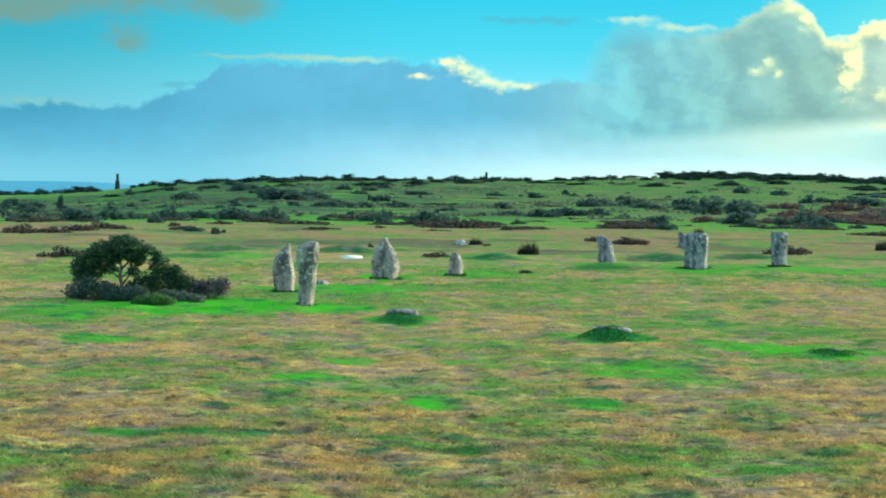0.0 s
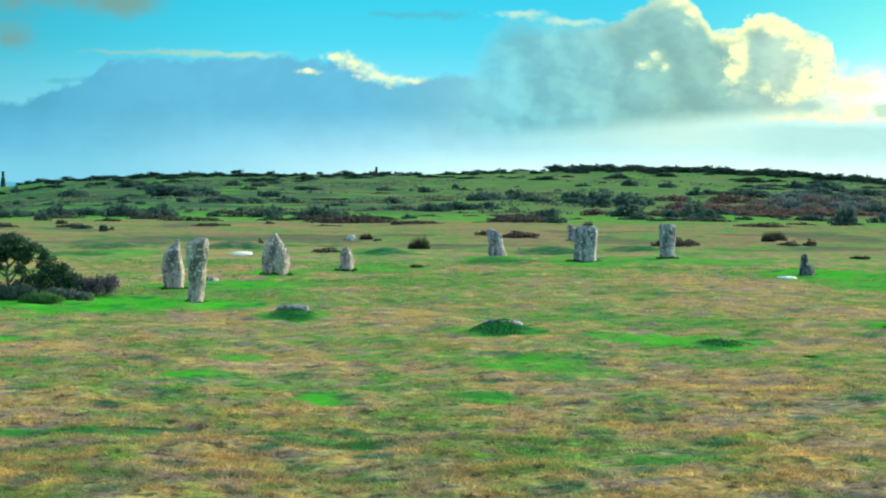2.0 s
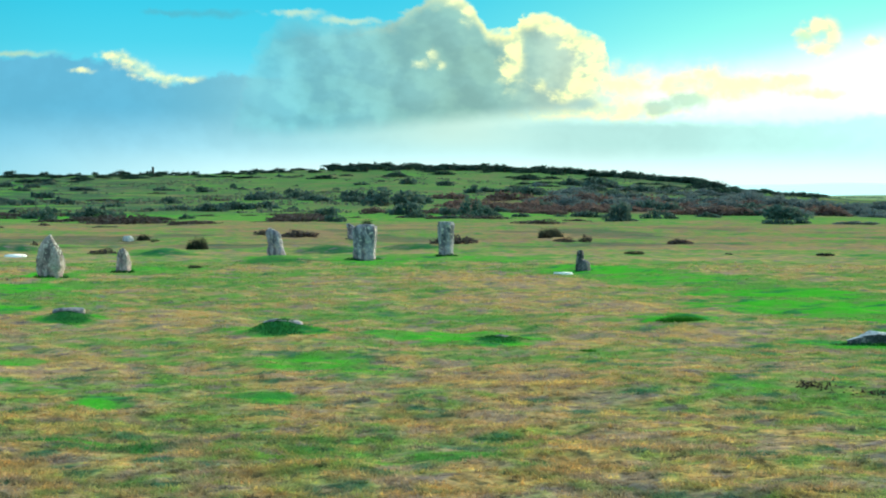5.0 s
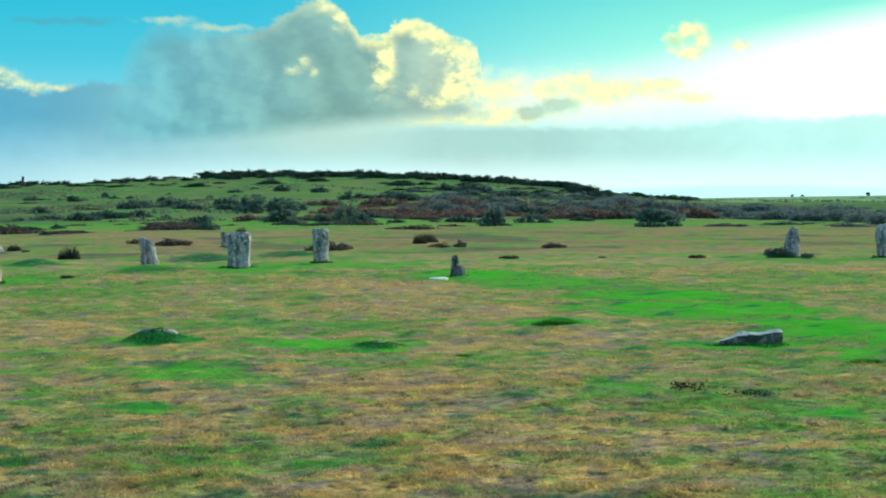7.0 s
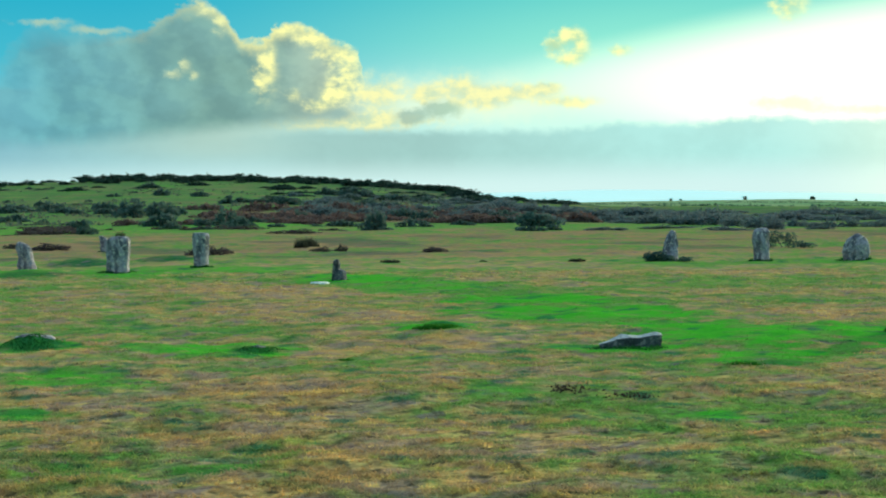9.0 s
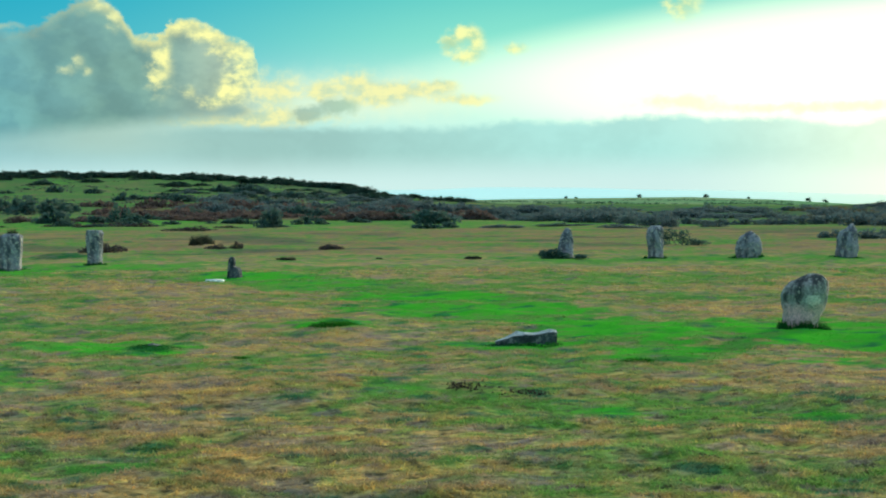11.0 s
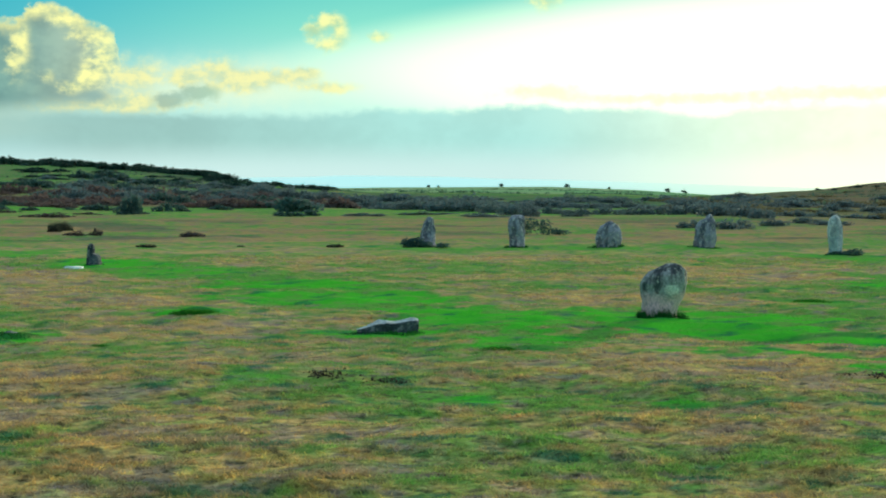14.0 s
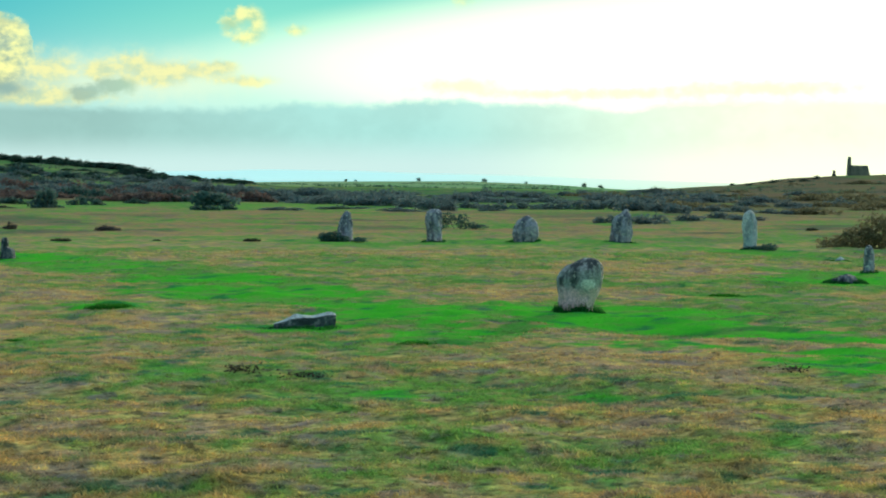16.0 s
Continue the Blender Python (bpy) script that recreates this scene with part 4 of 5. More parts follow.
standing_stone("large rounded dark granite boulder, rubbed pink at the foot", 21.13, 35.36, 1.13,
               [(0, -0.41, 0.29), (0.2, -0.43, 0.36), (0.45, -0.44, 0.47), (0.62, -0.45, 0.53), (0.76, -0.4, 0.54), (0.87, -0.26, 0.51), (0.95, -0.06, 0.44), (1, 0.1, 0.33)], 0.75, STONE_PINK, 14, 0.2, lumps=0.05, blocky=2.5, corner=16.0)
standing_stone("short round-topped granite post", 37.23, 45.42, 0.86,
               [(0, -0.17, 0.17), (0.5, -0.16, 0.16), (0.85, -0.13, 0.14), (1, -0.05, 0.05)], 0.9, STONE_GREY, 15, 0.14, lumps=0.03)


# ---- fallen and half-buried stones ----
def fallen_stone(label, x, y, sides, tall, depth, mat, seed, turn=0.0, skirt=0.1, spread=1.25, sink=0.02, fore=0.0, **more):
    ob = new("fallen_stone", stone_mesh("fallen_stone", tall, sides, depth, mat, seed, **more))
    ob.matrix_world = stand(x, y, turn, sink)
    tagged(ob, label, "fallen stone", "fallen stones")
    if skirt:
        w = (sides[0][2] - sides[0][1]) / 2
        v, fc = blade_ring(5200, w * spread, max(w * depth * spread, 0.5) + fore * 0.8, skirt, seed + 40, 0.25, 0.3 * (fore == 0), 0.015)
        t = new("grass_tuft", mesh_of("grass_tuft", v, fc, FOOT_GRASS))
        t.matrix_world = stand(x, y, turn) @ Matrix.Translation((0, -fore, 0))
        drape(t)
        tagged(t, "grass overgrowing the edge of a fallen stone, contact shade in its green", "grass", "grass at the stones", "stuff")


def tilted_slab(label, x, y, stations, seed, skirt):
    """A slab lying on edge; stations along it: place, height at front, height at back, how far back the top edge lies."""
    bm = bmesh.new()
    rings = []
    for k0 in range(33):
        u = stations[0][0] + (stations[-1][0] - stations[0][0]) * k0 / 32
        f, b, d = (float(np.interp(u, [q[0] for q in stations], [q[c] for q in stations])) for c in (1, 2, 3))
        ring = []
        for py, pz in ((-0.02, -0.15), (0.0, 0.0), (0.02, f * 0.5), (0.05, f * 0.92), (0.09, f), (0.09 + d * 0.35, f + (b - f) * 0.4), (0.09 + d * 0.8, b), (0.11 + d, b * 0.96), (0.16 + d, b * 0.5), (0.16 + d, -0.15)):
            v = Vector((u, py, pz))
            n = noise.noise_vector(v * 4.0 + Vector((seed, 0, 0))) * 0.035 + noise.noise_vector(v * 12.0 + Vector((0, seed, 0))) * 0.014
            ring.append(bm.verts.new(v + n))
        rings.append(ring)
    for p, q in zip(rings, rings[1:]):
        for j in range(len(p) - 1):
            face = bm.faces.new((p[j], q[j], q[j + 1], p[j + 1]))
            # Pale top and dark front paint in the skylight and the shade.
            face.material_index = 1 if 4 <= j <= 6 else 0
    bm.faces.new(rings[0]), bm.faces.new(list(reversed(rings[-1])))
    bmesh.ops.recalc_face_normals(bm, faces=bm.faces)
    me = solid(bm, STONE_SHADY, "fallen_stone")
    me.materials.append(STONE_PALE)
    ob = new("fallen_stone", me)
    ob.matrix_world = stand(x, y)
    tagged(ob, label, "fallen stone", "fallen stones")
    w = (stations[-1][0] - stations[0][0]) / 2
    v, fc = blade_ring(2600, w * 1.3, 0.5, skirt, seed + 40, 0.8, 0.5, 0.012)
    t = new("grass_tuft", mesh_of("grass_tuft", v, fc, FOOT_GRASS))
    t.matrix_world = stand(x, y)
    drape(t)
    tagged(t, "grass overgrowing the edge of a fallen stone, contact shade in its green", "grass", "grass at the stones", "stuff")


tilted_slab("fallen granite slab in turf, skylit top and shaded front painted", 14.55, 34.75, [(-0.62, 0.04, 0.06, 0.1), (-0.4, 0.1, 0.14, 0.25), (-0.2, 0.16, 0.22, 0.32), (-0.08, 0.15, 0.2, 0.3), (0.2, 0.17, 0.22, 0.32), (0.5, 0.22, 0.27, 0.28), (0.58, 0.21, 0.25, 0.22)], 21, 0.16)
fallen_stone("pale top of a buried granite slab in a turf mound", 3.42, 38.85, [(0, -0.36, 0.42), (0.5, -0.33, 0.4), (1, -0.26, 0.33)], 0.05, 0.5, STONE_GREY, 22, -3, 0.08, 1.75, 0.075, 0.42, lumps=0.05, blocky=2.4, corner=5)
fallen_stone("pale top of a buried granite stone in a turf mound", -0.88, 42.95, [(0, -0.36, 0.36), (0.6, -0.33, 0.33), (1, -0.26, 0.28)], 0.055, 0.45, STONE_GREY, 23, 2, 0.07, 1.5, 0.06, 0.4, lumps=0.045, blocky=2.4, corner=5)
fallen_stone("low stone buried in dark green grass", 7.4, 36.2, [(0, -0.2, 0.22), (0.6, -0.16, 0.18), (1, -0.05, 0.1)], 0.04, 0.8, STONE_DARK, 24, 5, 0.07, 3.0, 0.03, 0.2, lumps=0.02)
fallen_stone("low rounded mossy boulder on the turf", 33.3, 41.6, [(0, -0.4, 0.42), (0.5, -0.34, 0.36), (0.85, -0.16, 0.24), (1, -0.05, 0.1)], 0.24, 0.8, STONE_DARK, 26, 0, 0.2, 1.45, lumps=0.05)
fallen_stone("small pale stone lying in the grass", 42.2, 53.0, [(0, -0.2, 0.18), (0.6, -0.16, 0.14), (1, -0.05, 0.05)], 0.2, 0.8, STONE_PALE, 27, 0, 0.12, 2.6, lumps=0.03)
fallen_stone("small flat granite slab lying in the grass", -3.75, 59.9, [(0, -0.2, 0.2), (0.6, -0.19, 0.19), (1, -0.16, 0.16)], 0.12, 1.2, STONE_GREY, 28, 0, 0.0, lumps=0.02)
fallen_stone("pale flat stone lying out on the moor", 0.95, 105.0, [(0, -0.35, 0.35), (0.6, -0.3, 0.32), (1, -0.2, 0.2)], 0.3, 0.8, STONE_PALE, 29, 0, 0.1, lumps=0.05)


# ---- flat white slabs ----
def white_slab(x, y, w, d, rise, label, seed):
    """A flat slab, tipped up at its back edge."""
    g = random.Random(seed)
    bm = bmesh.new()
    ring = []
    for i in range(22):
        a = 2 * math.pi * i / 22
        c, s = math.cos(a), math.sin(a)
        q = 1 + 0.06 * g.uniform(-1, 1)
        px, py = math.copysign(abs(c) ** 0.8, c) * w * q, math.copysign(abs(s) ** 0.8, s) * d * q
        ring.append(bm.verts.new((px, py, rise * (py / d + 1) / 2 + 0.02)))
    top = bm.faces.new(ring)
    ex = bmesh.ops.extrude_face_region(bm, geom=[top])
    for v in ex["geom"]:
        if isinstance(v, bmesh.types.BMVert):
            v.co.z = -0.08
    bmesh.ops.recalc_face_normals(bm, faces=bm.faces)
    bmesh.ops.bevel(bm, geom=[e for e in bm.edges if abs(e.calc_face_angle(0)) > 0.8], offset=0.02, segments=2, affect="EDGES")
    ob = new("stone_slab", solid(bm, WHITE_STONE, "stone_slab", True))
    ob.matrix_world = stand(x, y)
    tagged(ob, label, "stone slab", "white slabs")


white_slab(-3.8, 80.0, 0.45, 0.4, 0.09, "flat white stone slab lying tilted in the turf", 1)
white_slab(15.38, 64.4, 0.33, 0.3, 0.015, "flat white stone slab beside a dark stone stump", 2)


# ---- plants ----
def leaves(n, lobes, size, seed, hollow=0.35, lift=0.0):
    """Small leaf sprays spread through the lobes (x, y, z, rx, ry, rz)."""
    g = np.random.default_rng(seed)
    vol = np.array([l[3] * l[5] for l in lobes])
    pick = g.choice(len(lobes), n, p=vol / vol.sum())
    L = np.array(lobes)[pick]
    d = g.normal(size=(n, 3))
    d /= np.linalg.norm(d, axis=1)[:, None]
    rad = hollow + (1 - hollow) * g.random(n) ** 0.6
    bumpy = 1 + 0.22 * np.sin(d[:, 0] * 7 + L[:, 0] * 9) * np.cos(d[:, 2] * 6 + L[:, 1] * 5) + 0.07 * np.clip(g.normal(size=n), -1.3, 1.3)
    c = L[:, :3] + d * L[:, 3:] * (rad * bumpy)[:, None]
    c[:, 2] = np.maximum(c[:, 2], 0.02 + lift)
    a, b = g.normal(size=(n, 3)), g.normal(size=(n, 3))
    a /= np.linalg.norm(a, axis=1)[:, None]
    b -= a * np.sum(a * b, 1)[:, None]
    b /= np.linalg.norm(b, axis=1)[:, None]
    s = size * (0.5 + g.random(n))[:, None]
    p, q = a * s, b * s * 0.55
    co = np.stack([c - p, c + q, c + p, c - q], 1).reshape(-1, 3)
    return co.tolist(), np.arange(4 * n).reshape(-1, 4).tolist()


def limb(bm, path, r0, r1, sides=7):
    """A tapered limb along a path of points."""
    rings = []
    for i, p in enumerate(path):
        p = Vector(p)
        ahead = (Vector(path[min(i + 1, len(path) - 1)]) - Vector(path[max(i - 1, 0)])).normalized()
        side = ahead.cross(Vector((0.3, 1, 0.1))).normalized()
        other = ahead.cross(side)
        r = r0 + (r1 - r0) * i / (len(path) - 1)
        rings.append([bm.verts.new(p + (side * math.cos(2 * math.pi * j / sides) + other * math.sin(2 * math.pi * j / sides)) * r) for j in range(sides)])
    for a, b in zip(rings, rings[1:]):
        for j in range(sides):
            bm.faces.new((a[j], a[(j + 1) % sides], b[(j + 1) % sides], b[j]))
    bm.faces.new(list(reversed(rings[0]))), bm.faces.new(rings[-1])


def bush(name, label, category, group, lobes, n, size, mat, seed, wood=True):
    """A bush one metre wide and about 0.6 m high, with its stems, to be copied and scaled."""
    ob = thing(name, label, category, None, group)
    v, fc = leaves(n, lobes, size, seed)
    part("foliage", mesh_of("foliage", v, fc, mat), ob)
    if wood:
        g = random.Random(seed)
        bm = bmesh.new()
        for i in range(5):
            l = g.choice(lobes)
            limb(bm, [(l[0] * 0.3, l[1] * 0.3, -0.05), (l[0] * 0.7 + g.uniform(-.05, .05), l[1] * 0.6, l[2] * 0.5), (l[0], l[1], l[2])], 0.02, 0.006, 5)
        tagged(part("stems", solid(bm, BARK, "stems"), ob), kind="stuff")
    return ob


def lobes_for(seed, n=6, flat=0.6):
    g = random.Random(seed)
    out = []
    for i in range(n):
        x = -0.36 + 0.72 * i / (n - 1) + g.uniform(-0.06, 0.06)
        h = flat * g.uniform(0.45, 1.0) * (1 - 1.1 * abs(x))
        out.append((x, g.uniform(-0.15, 0.15), h * 0.45, g.uniform(0.13, 0.22), g.uniform(0.14, 0.24), max(h * 0.55, 0.08)))
    return out


PLANTED = set()


def scatter(source_list, spots, hgt, sink=0.0, wide=1.0, tall=1.0, seed=0):
    """Copies of the bushes at (x, y, width, height); each source stays in use as the first of its kind."""
    g = random.Random(seed)
    for i, (x, y, w, h) in enumerate(spots):
        src = source_list[i % len(source_list)]
        turn, size = g.uniform(-25, 25) + (180 if g.random() < 0.5 else 0), (w * wide, w * wide * g.uniform(0.7, 1.1), h * tall / hgt)
        if src.name not in PLANTED:
            PLANTED.add(src.name)
            src.matrix_world = stand(x, y, turn, sink * h, size)
        else:
            copy_thing(src, stand(x, y, turn, sink * h, [a / b for a, b in zip(size, src.scale)]))


# Where they grow: x, y, width, height.
GORSE_AT = [
    (-89.8, 420.5, 4.56, 1.52), (-102.4, 455.6, 4.68, 1.65), (-51.2, 239.6, 3.25, 1.08), (-48.8, 240.1, 1.59, 0.51),
    (-82.1, 410.9, 1.48, 2.71), (-69.2, 400.1, 1.43, 1.08), (-94.3, 576.3, 2.75, 1.72), (-58.5, 436.1, 5.96, 1.81),
    (-36.9, 338, 1.4, 0.8), (-36.2, 232.2, 1.94, 0.42), (-21.1, 140.7, 1.01, 0.59), (-27.5, 188.5, 1.46, 0.45),
    (-15.7, 121, 1.29, 0.29), (-13.8, 116.2, 0.48, 0.48), (-13.7, 119.5, 0.35, 0.21), (-16.1, 165.5, 1.76, 0.39),
    (-18, 210.2, 1.86, 0.37), (-53.8, 507.1, 4.51, 2.1), (-52.4, 515.3, 5.19, 1.53), (-29.7, 353.8, 9.41, 2.09),
    (-25.7, 370.1, 6.56, 1.75), (-18.9, 291.4, 2.24, 0.69), (-16, 293.6, 5.19, 0.87), (-12.9, 302.7, 1.07, 0.8),
]
GORSE_AT += [
    (-14.4, 377.7, 1.34, 1.11), (-6.4, 180.9, 2.45, 0.75), (-5.9, 190.4, 1.01, 1.12), (-6.4, 228.9, 0.81, 0.54),
    (-4.2, 202, 1.43, 0.48), (-0.9, 246, 0.72, 0.72), (0.8, 263, 2.01, 0.46), (0.3, 193.2, 0.91, 0.46),
    (1.3, 194.2, 0.69, 0.46), (4.6, 234, 1.1, 0.48), (-11.4, 234.7, 0.97, 0.42), (8.4, 236.9, 3.07, 0.56),
    (11.8, 229.7, 3.39, 0.95), (15, 236.5, 4.19, 0.98), (22.4, 298.2, 3.52, 1.06), (27.2, 335.9, 6.95, 1.59),
    (32.6, 330.4, 5.87, 1.76), (18.6, 238.3, 4.22, 0.84), (20.9, 222, 1.31, 0.66), (19.7, 183.2, 0.76, 0.76),
    (17.5, 152, 1.44, 0.54), (18.9, 158.4, 0.75, 0.47), (32.3, 289.2, 2.06, 0.51), (28.8, 456.1, 1.61, 1.21),
]
GORSE_AT += [
    (12.4, 445.8, 4.73, 0.53), (-6.1, 457, 6.73, 0.81),
]
GORSE_ON = [
    (36.6, 250.3, 6.71, 1.94), (36, 262.5, 3.12, 1.72), (41.4, 266.8, 4.77, 1.59), (42.8, 265.6, 3.17, 1.43),
    (29.8, 199.8, 1.07, 0.83), (36.8, 194.8, 2.34, 1.52), (36.6, 186.7, 2.58, 0.78), (38.8, 211.5, 1.27, 0.89),
    (28.5, 161.8, 1.64, 0.29), (41.2, 153.0, 2.1, 1.5), (82.7, 383.2, 8.08, 1.15), (75.9, 384.6, 6.93, 0.92), (70.4, 453.6, 4.05, 1.62),
    (77.4, 442.3, 3.97, 1.32), (77.6, 349.5, 5.27, 1.48), (94.2, 381.5, 6.94, 0.93), (112.5, 461.5, 5.04, 1.68),
    (118, 454.9, 8.3, 2.21), (41.3, 152.5, 2.33, 0.37), (114.5, 402, 6.15, 1.72),
    (116.9, 393, 4.83, 1.21), (43.1, 181.7, 1.32, 0.33), (37.4, 173.5, 1.57, 0.31), (54, 150.4, 2.35, 0.47),
]
GORSE_ON += [
    (56.8, 152.5, 1.34, 0.48), (59.3, 147.5, 2.43, 0.28), (58.9, 184.3, 2.05, 0.46), (61.6, 202.8, 1.87, 0.5),
    (69.2, 209.9, 1.69, 0.39),
]
SCRUB_AT = [
    (96.5, 142.4, 2.53, 1.01), (78.4, 111.4, 2.01, 0.56), (76, 105.5, 2.3, 0.46), (90, 121.2, 2.67, 0.62),
    (105.1, 137.4, 2.55, 0.61), (137.9, 187.8, 4.12, 0.96), (169.9, 246, 3.52, 0.88), (164.7, 215.2, 3.99, 0.8),
    (156, 236.1, 4.17, 1.17), (151.5, 236.6, 3.31, 1.16), (122.8, 155, 3.49, 0.93), (159.5, 224, 4.05, 0.81),
    (92.3, 280.2, 5.21, 1.91), (99.7, 288.2, 5.39, 2.16), (95.4, 263.3, 4.95, 1.81), (96.3, 254.4, 4.81, 1.6),
    (93.4, 236.2, 3.74, 1.35), (98.1, 313, 4.83, 1.93), (88.5, 216.6, 3.45, 1.1), (93.1, 213.6, 3.43, 1.51),
    (91.2, 214.4, 3.43, 1.24), (91.6, 202.2, 3.92, 1.44), (99.1, 210.9, 3.43, 1.78), (108.2, 232, 3.02, 1.66),
]
SCRUB_AT += [
    (97.3, 199.6, 2.88, 1.44), (61.9, 129.7, 2.54, 0.34), (66.8, 150.9, 3.89, 0.29), (83.1, 186.3, 3, 1.08),
    (80.5, 186.3, 2.99, 1.43), (78.8, 168.5, 3.29, 1.31), (77.8, 160.1, 2.62, 1.36), (76.3, 168.3, 2.72, 1.2),
    (88.8, 187, 3.05, 1.34), (72.4, 144.7, 2.38, 1.05), (66.8, 131.5, 1.3, 1.13), (84.3, 160.2, 2.13, 0.75),
    (82.3, 151.9, 2.54, 0.81), (85, 151.6, 2.56, 0.82), (83.3, 143.6, 2.44, 1.08), (85.9, 143.2, 2.46, 1.18),
    (88.7, 143, 2.97, 1.29), (82.8, 129.3, 2.71, 1.18), (81.5, 123.3, 2.61, 1.04), (61, 98.4, 1.57, 0.68),
    (61.3, 95.8, 2.01, 0.74), (63.7, 97.6, 1.24, 0.62), (70.6, 104.1, 1.48, 0.59), (79.3, 118.4, 1.68, 0.84),
]
SCRUB_AT += [
    (85.3, 122.8, 2.2, 0.7), (91.5, 128.5, 2.32, 0.65), (103.1, 246.3, 3.14, 1.26), (108.4, 267.9, 3.4, 1.19),
    (70.4, 131, 1.75, 0.35), (79.5, 152.2, 1.52, 0.81), (61.4, 127.5, 2.5, 0.25), (56.4, 139.3, 2.65, 0.35),
    (134.1, 194.2, 4.17, 1.11), (119.2, 164.3, 2.99, 0.84), (114.6, 151.5, 2.8, 0.78), (120.8, 185.1, 3.9, 1.04),
]
HEATHER_AT = [
    (-24.7, 112.6, 2.04, 0.48), (-23.2, 113.6, 2.39, 0.34), (-22.3, 117.4, 2.11, 0.42), (-22.1, 124, 2.23, 0.37),
    (-20.7, 123.5, 1.48, 0.26), (-27.4, 146.5, 1.76, 0.26), (-17.2, 128.1, 1.9, 0.23), (-16.9, 145.3, 1.89, 0.26),
    (-18.8, 134.2, 0.8, 0.32), (-15, 75.8, 1.36, 0.36), (-15.6, 74.9, 0.54, 0.23), (6.3, 147.1, 1.3, 0.26),
    (4.6, 141.4, 0.92, 0.29), (10.5, 109.7, 2.6, 0.36), (17, 95.2, 1.88, 0.51), (18.3, 97.6, 0.88, 0.29),
    (13.6, 159.2, 1.88, 0.28), (29, 162.7, 1.95, 0.34), (24, 99.9, 1.21, 0.24), (25.2, 100.4, 0.73, 0.34),
    (28.5, 94, 1.04, 0.26), (28.6, 94.2, 1.16, 0.23), (5.4, 144.9, 1.88, 0.21), (14.3, 166.4, 1.48, 0.25),
]
HEATHER_AT += [
    (-0.2, 84.2, 1.24, 0.2), (-3.6, 94.4, 0.39, 0.28), (8.8, 112.2, 0.99, 0.33), (-4.7, 140.2, 0.83, 0.17),
    (-0.6, 138, 2.44, 0.16), (-8.1, 128.5, 2.27, 0.19),
]
BRACKEN_AT = [
    (55, 312.2, 4.67, 0.93), (48, 263.7, 3.16, 0.63), (65.8, 309.1, 5.58, 1.12), (55.5, 249.9, 4.52, 1.06),
    (64.8, 276.5, 5.02, 1.17), (72.6, 287, 6.1, 1.22), (62.7, 238.9, 4.36, 0.73), (76.7, 269.3, 4.95, 0.99),
    (74.1, 249.2, 3.83, 0.77), (80.6, 259.8, 3.2, 0.64), (53.3, 221.7, 4.7, 0.54), (67.2, 330.2, 3.97, 1.19),
    (48.5, 224.8, 4.06, 0.54), (28.9, 211, 2.51, 0.5), (60.2, 237.5, 4.33, 0.87), (51.3, 230.3, 4.17, 0.97),
    (66.2, 238, 2.91, 0.73),
]
RUSH_AT = [
    (4, 88.7, 0.99, 0.68), (1.8, 105.5, 0.68, 0.43), (24.6, 105.7, 0.96, 0.58), (24.7, 105.9, 1.02, 0.58),
    (64.2, 83.1, 0.68, 0.22), (23.8, 104.1, 0.75, 0.63), (2.3, 100.7, 0.47, 0.18), (17.7, 132.8, 0.79, 0.71),
]
TUFT_AT = [
    (22.2, 79.7, 0.83, 0.12), (30.1, 77.9, 0.74, 0.12), (26.4, 79.7, 0.35, 0.07), (3, 69.9, 0.41, 0.08),
    (3, 68.9, 0.49, 0.1), (78.7, 424.8, 0.51, 0.25), (8.7, 89.6, 0.11, 0.05),
]
SEDGE_AT = [
    (12.2, 39.9, 0.86, 0.11), (27.6, 39, 0.73, 0.08), (27.3, 38.9, 0.7, 0.08), (14.6, 29.9, 0.59, 0.06),
    (8.5, 33.7, 0.31, 0.04), (12.2, 39.9, 0.98, 0.1),
]
PEAT_AT = [
    (11.1, 26.3, 0.76, 0.06), (10.3, 27.1, 0.51, 0.05), (11.1, 26.3, 0.76, 0.06), (10.2, 26.9, 0.51, 0.04),
    (17.5, 23.8, 0.43, 0.05), (17.7, 23.3, 0.29, 0.08),
]

GORSE_BUSHES = [bush("gorse_bush", "dark green wind-clipped gorse bush on the moor", "bush", "gorse bushes", lobes_for(100 + i), 520, 0.055, GORSE, 200 + i) for i in range(5)]
scatter(GORSE_BUSHES, GORSE_AT, 0.45, 0.05, 1.15, 1.25, 1)
scatter(GORSE_BUSHES, GORSE_ON, 0.45, 0.05, 1.15, 1.25, 2)


def wild(n, az0, az1, r0, r1, w0, w1, flat, seed, gap=0.42):
    """Random spots on the hill, gathered in drifts."""
    g = random.Random(seed)
    out = []
    while len(out) < n:
        a, r = g.uniform(az0, az1), r0 * (r1 / r0) ** g.random()
        p = bearing(a, 0, r)
        if r < np.interp(a, CREST_AZ, CREST_R) - 12 and noise.noise(Vector((p.x, p.y, seed)) / 60) * 0.5 + 0.5 > gap:
            w = w0 * (w1 / w0) ** g.random()
            out.append((p.x, p.y, w, w * flat * g.uniform(0.6, 1.2)))
    return out


scatter(GORSE_BUSHES, wild(210, -14, 21, 170, 640, 0.8, 4.5, 0.36, 31), 0.5, 0.05, 1.0, 1.2, 11)
SCRUB = [bush("thicket", "dense dark thicket of thorn and willow in the hollow", "thicket", "thickets", lobes_for(120 + i, 7, 0.7), 1300, 0.034, THICKET, 220 + i) for i in range(4)]
scatter(SCRUB, SCRUB_AT, 0.6, 0.05, 1.3, 1.1, 3)
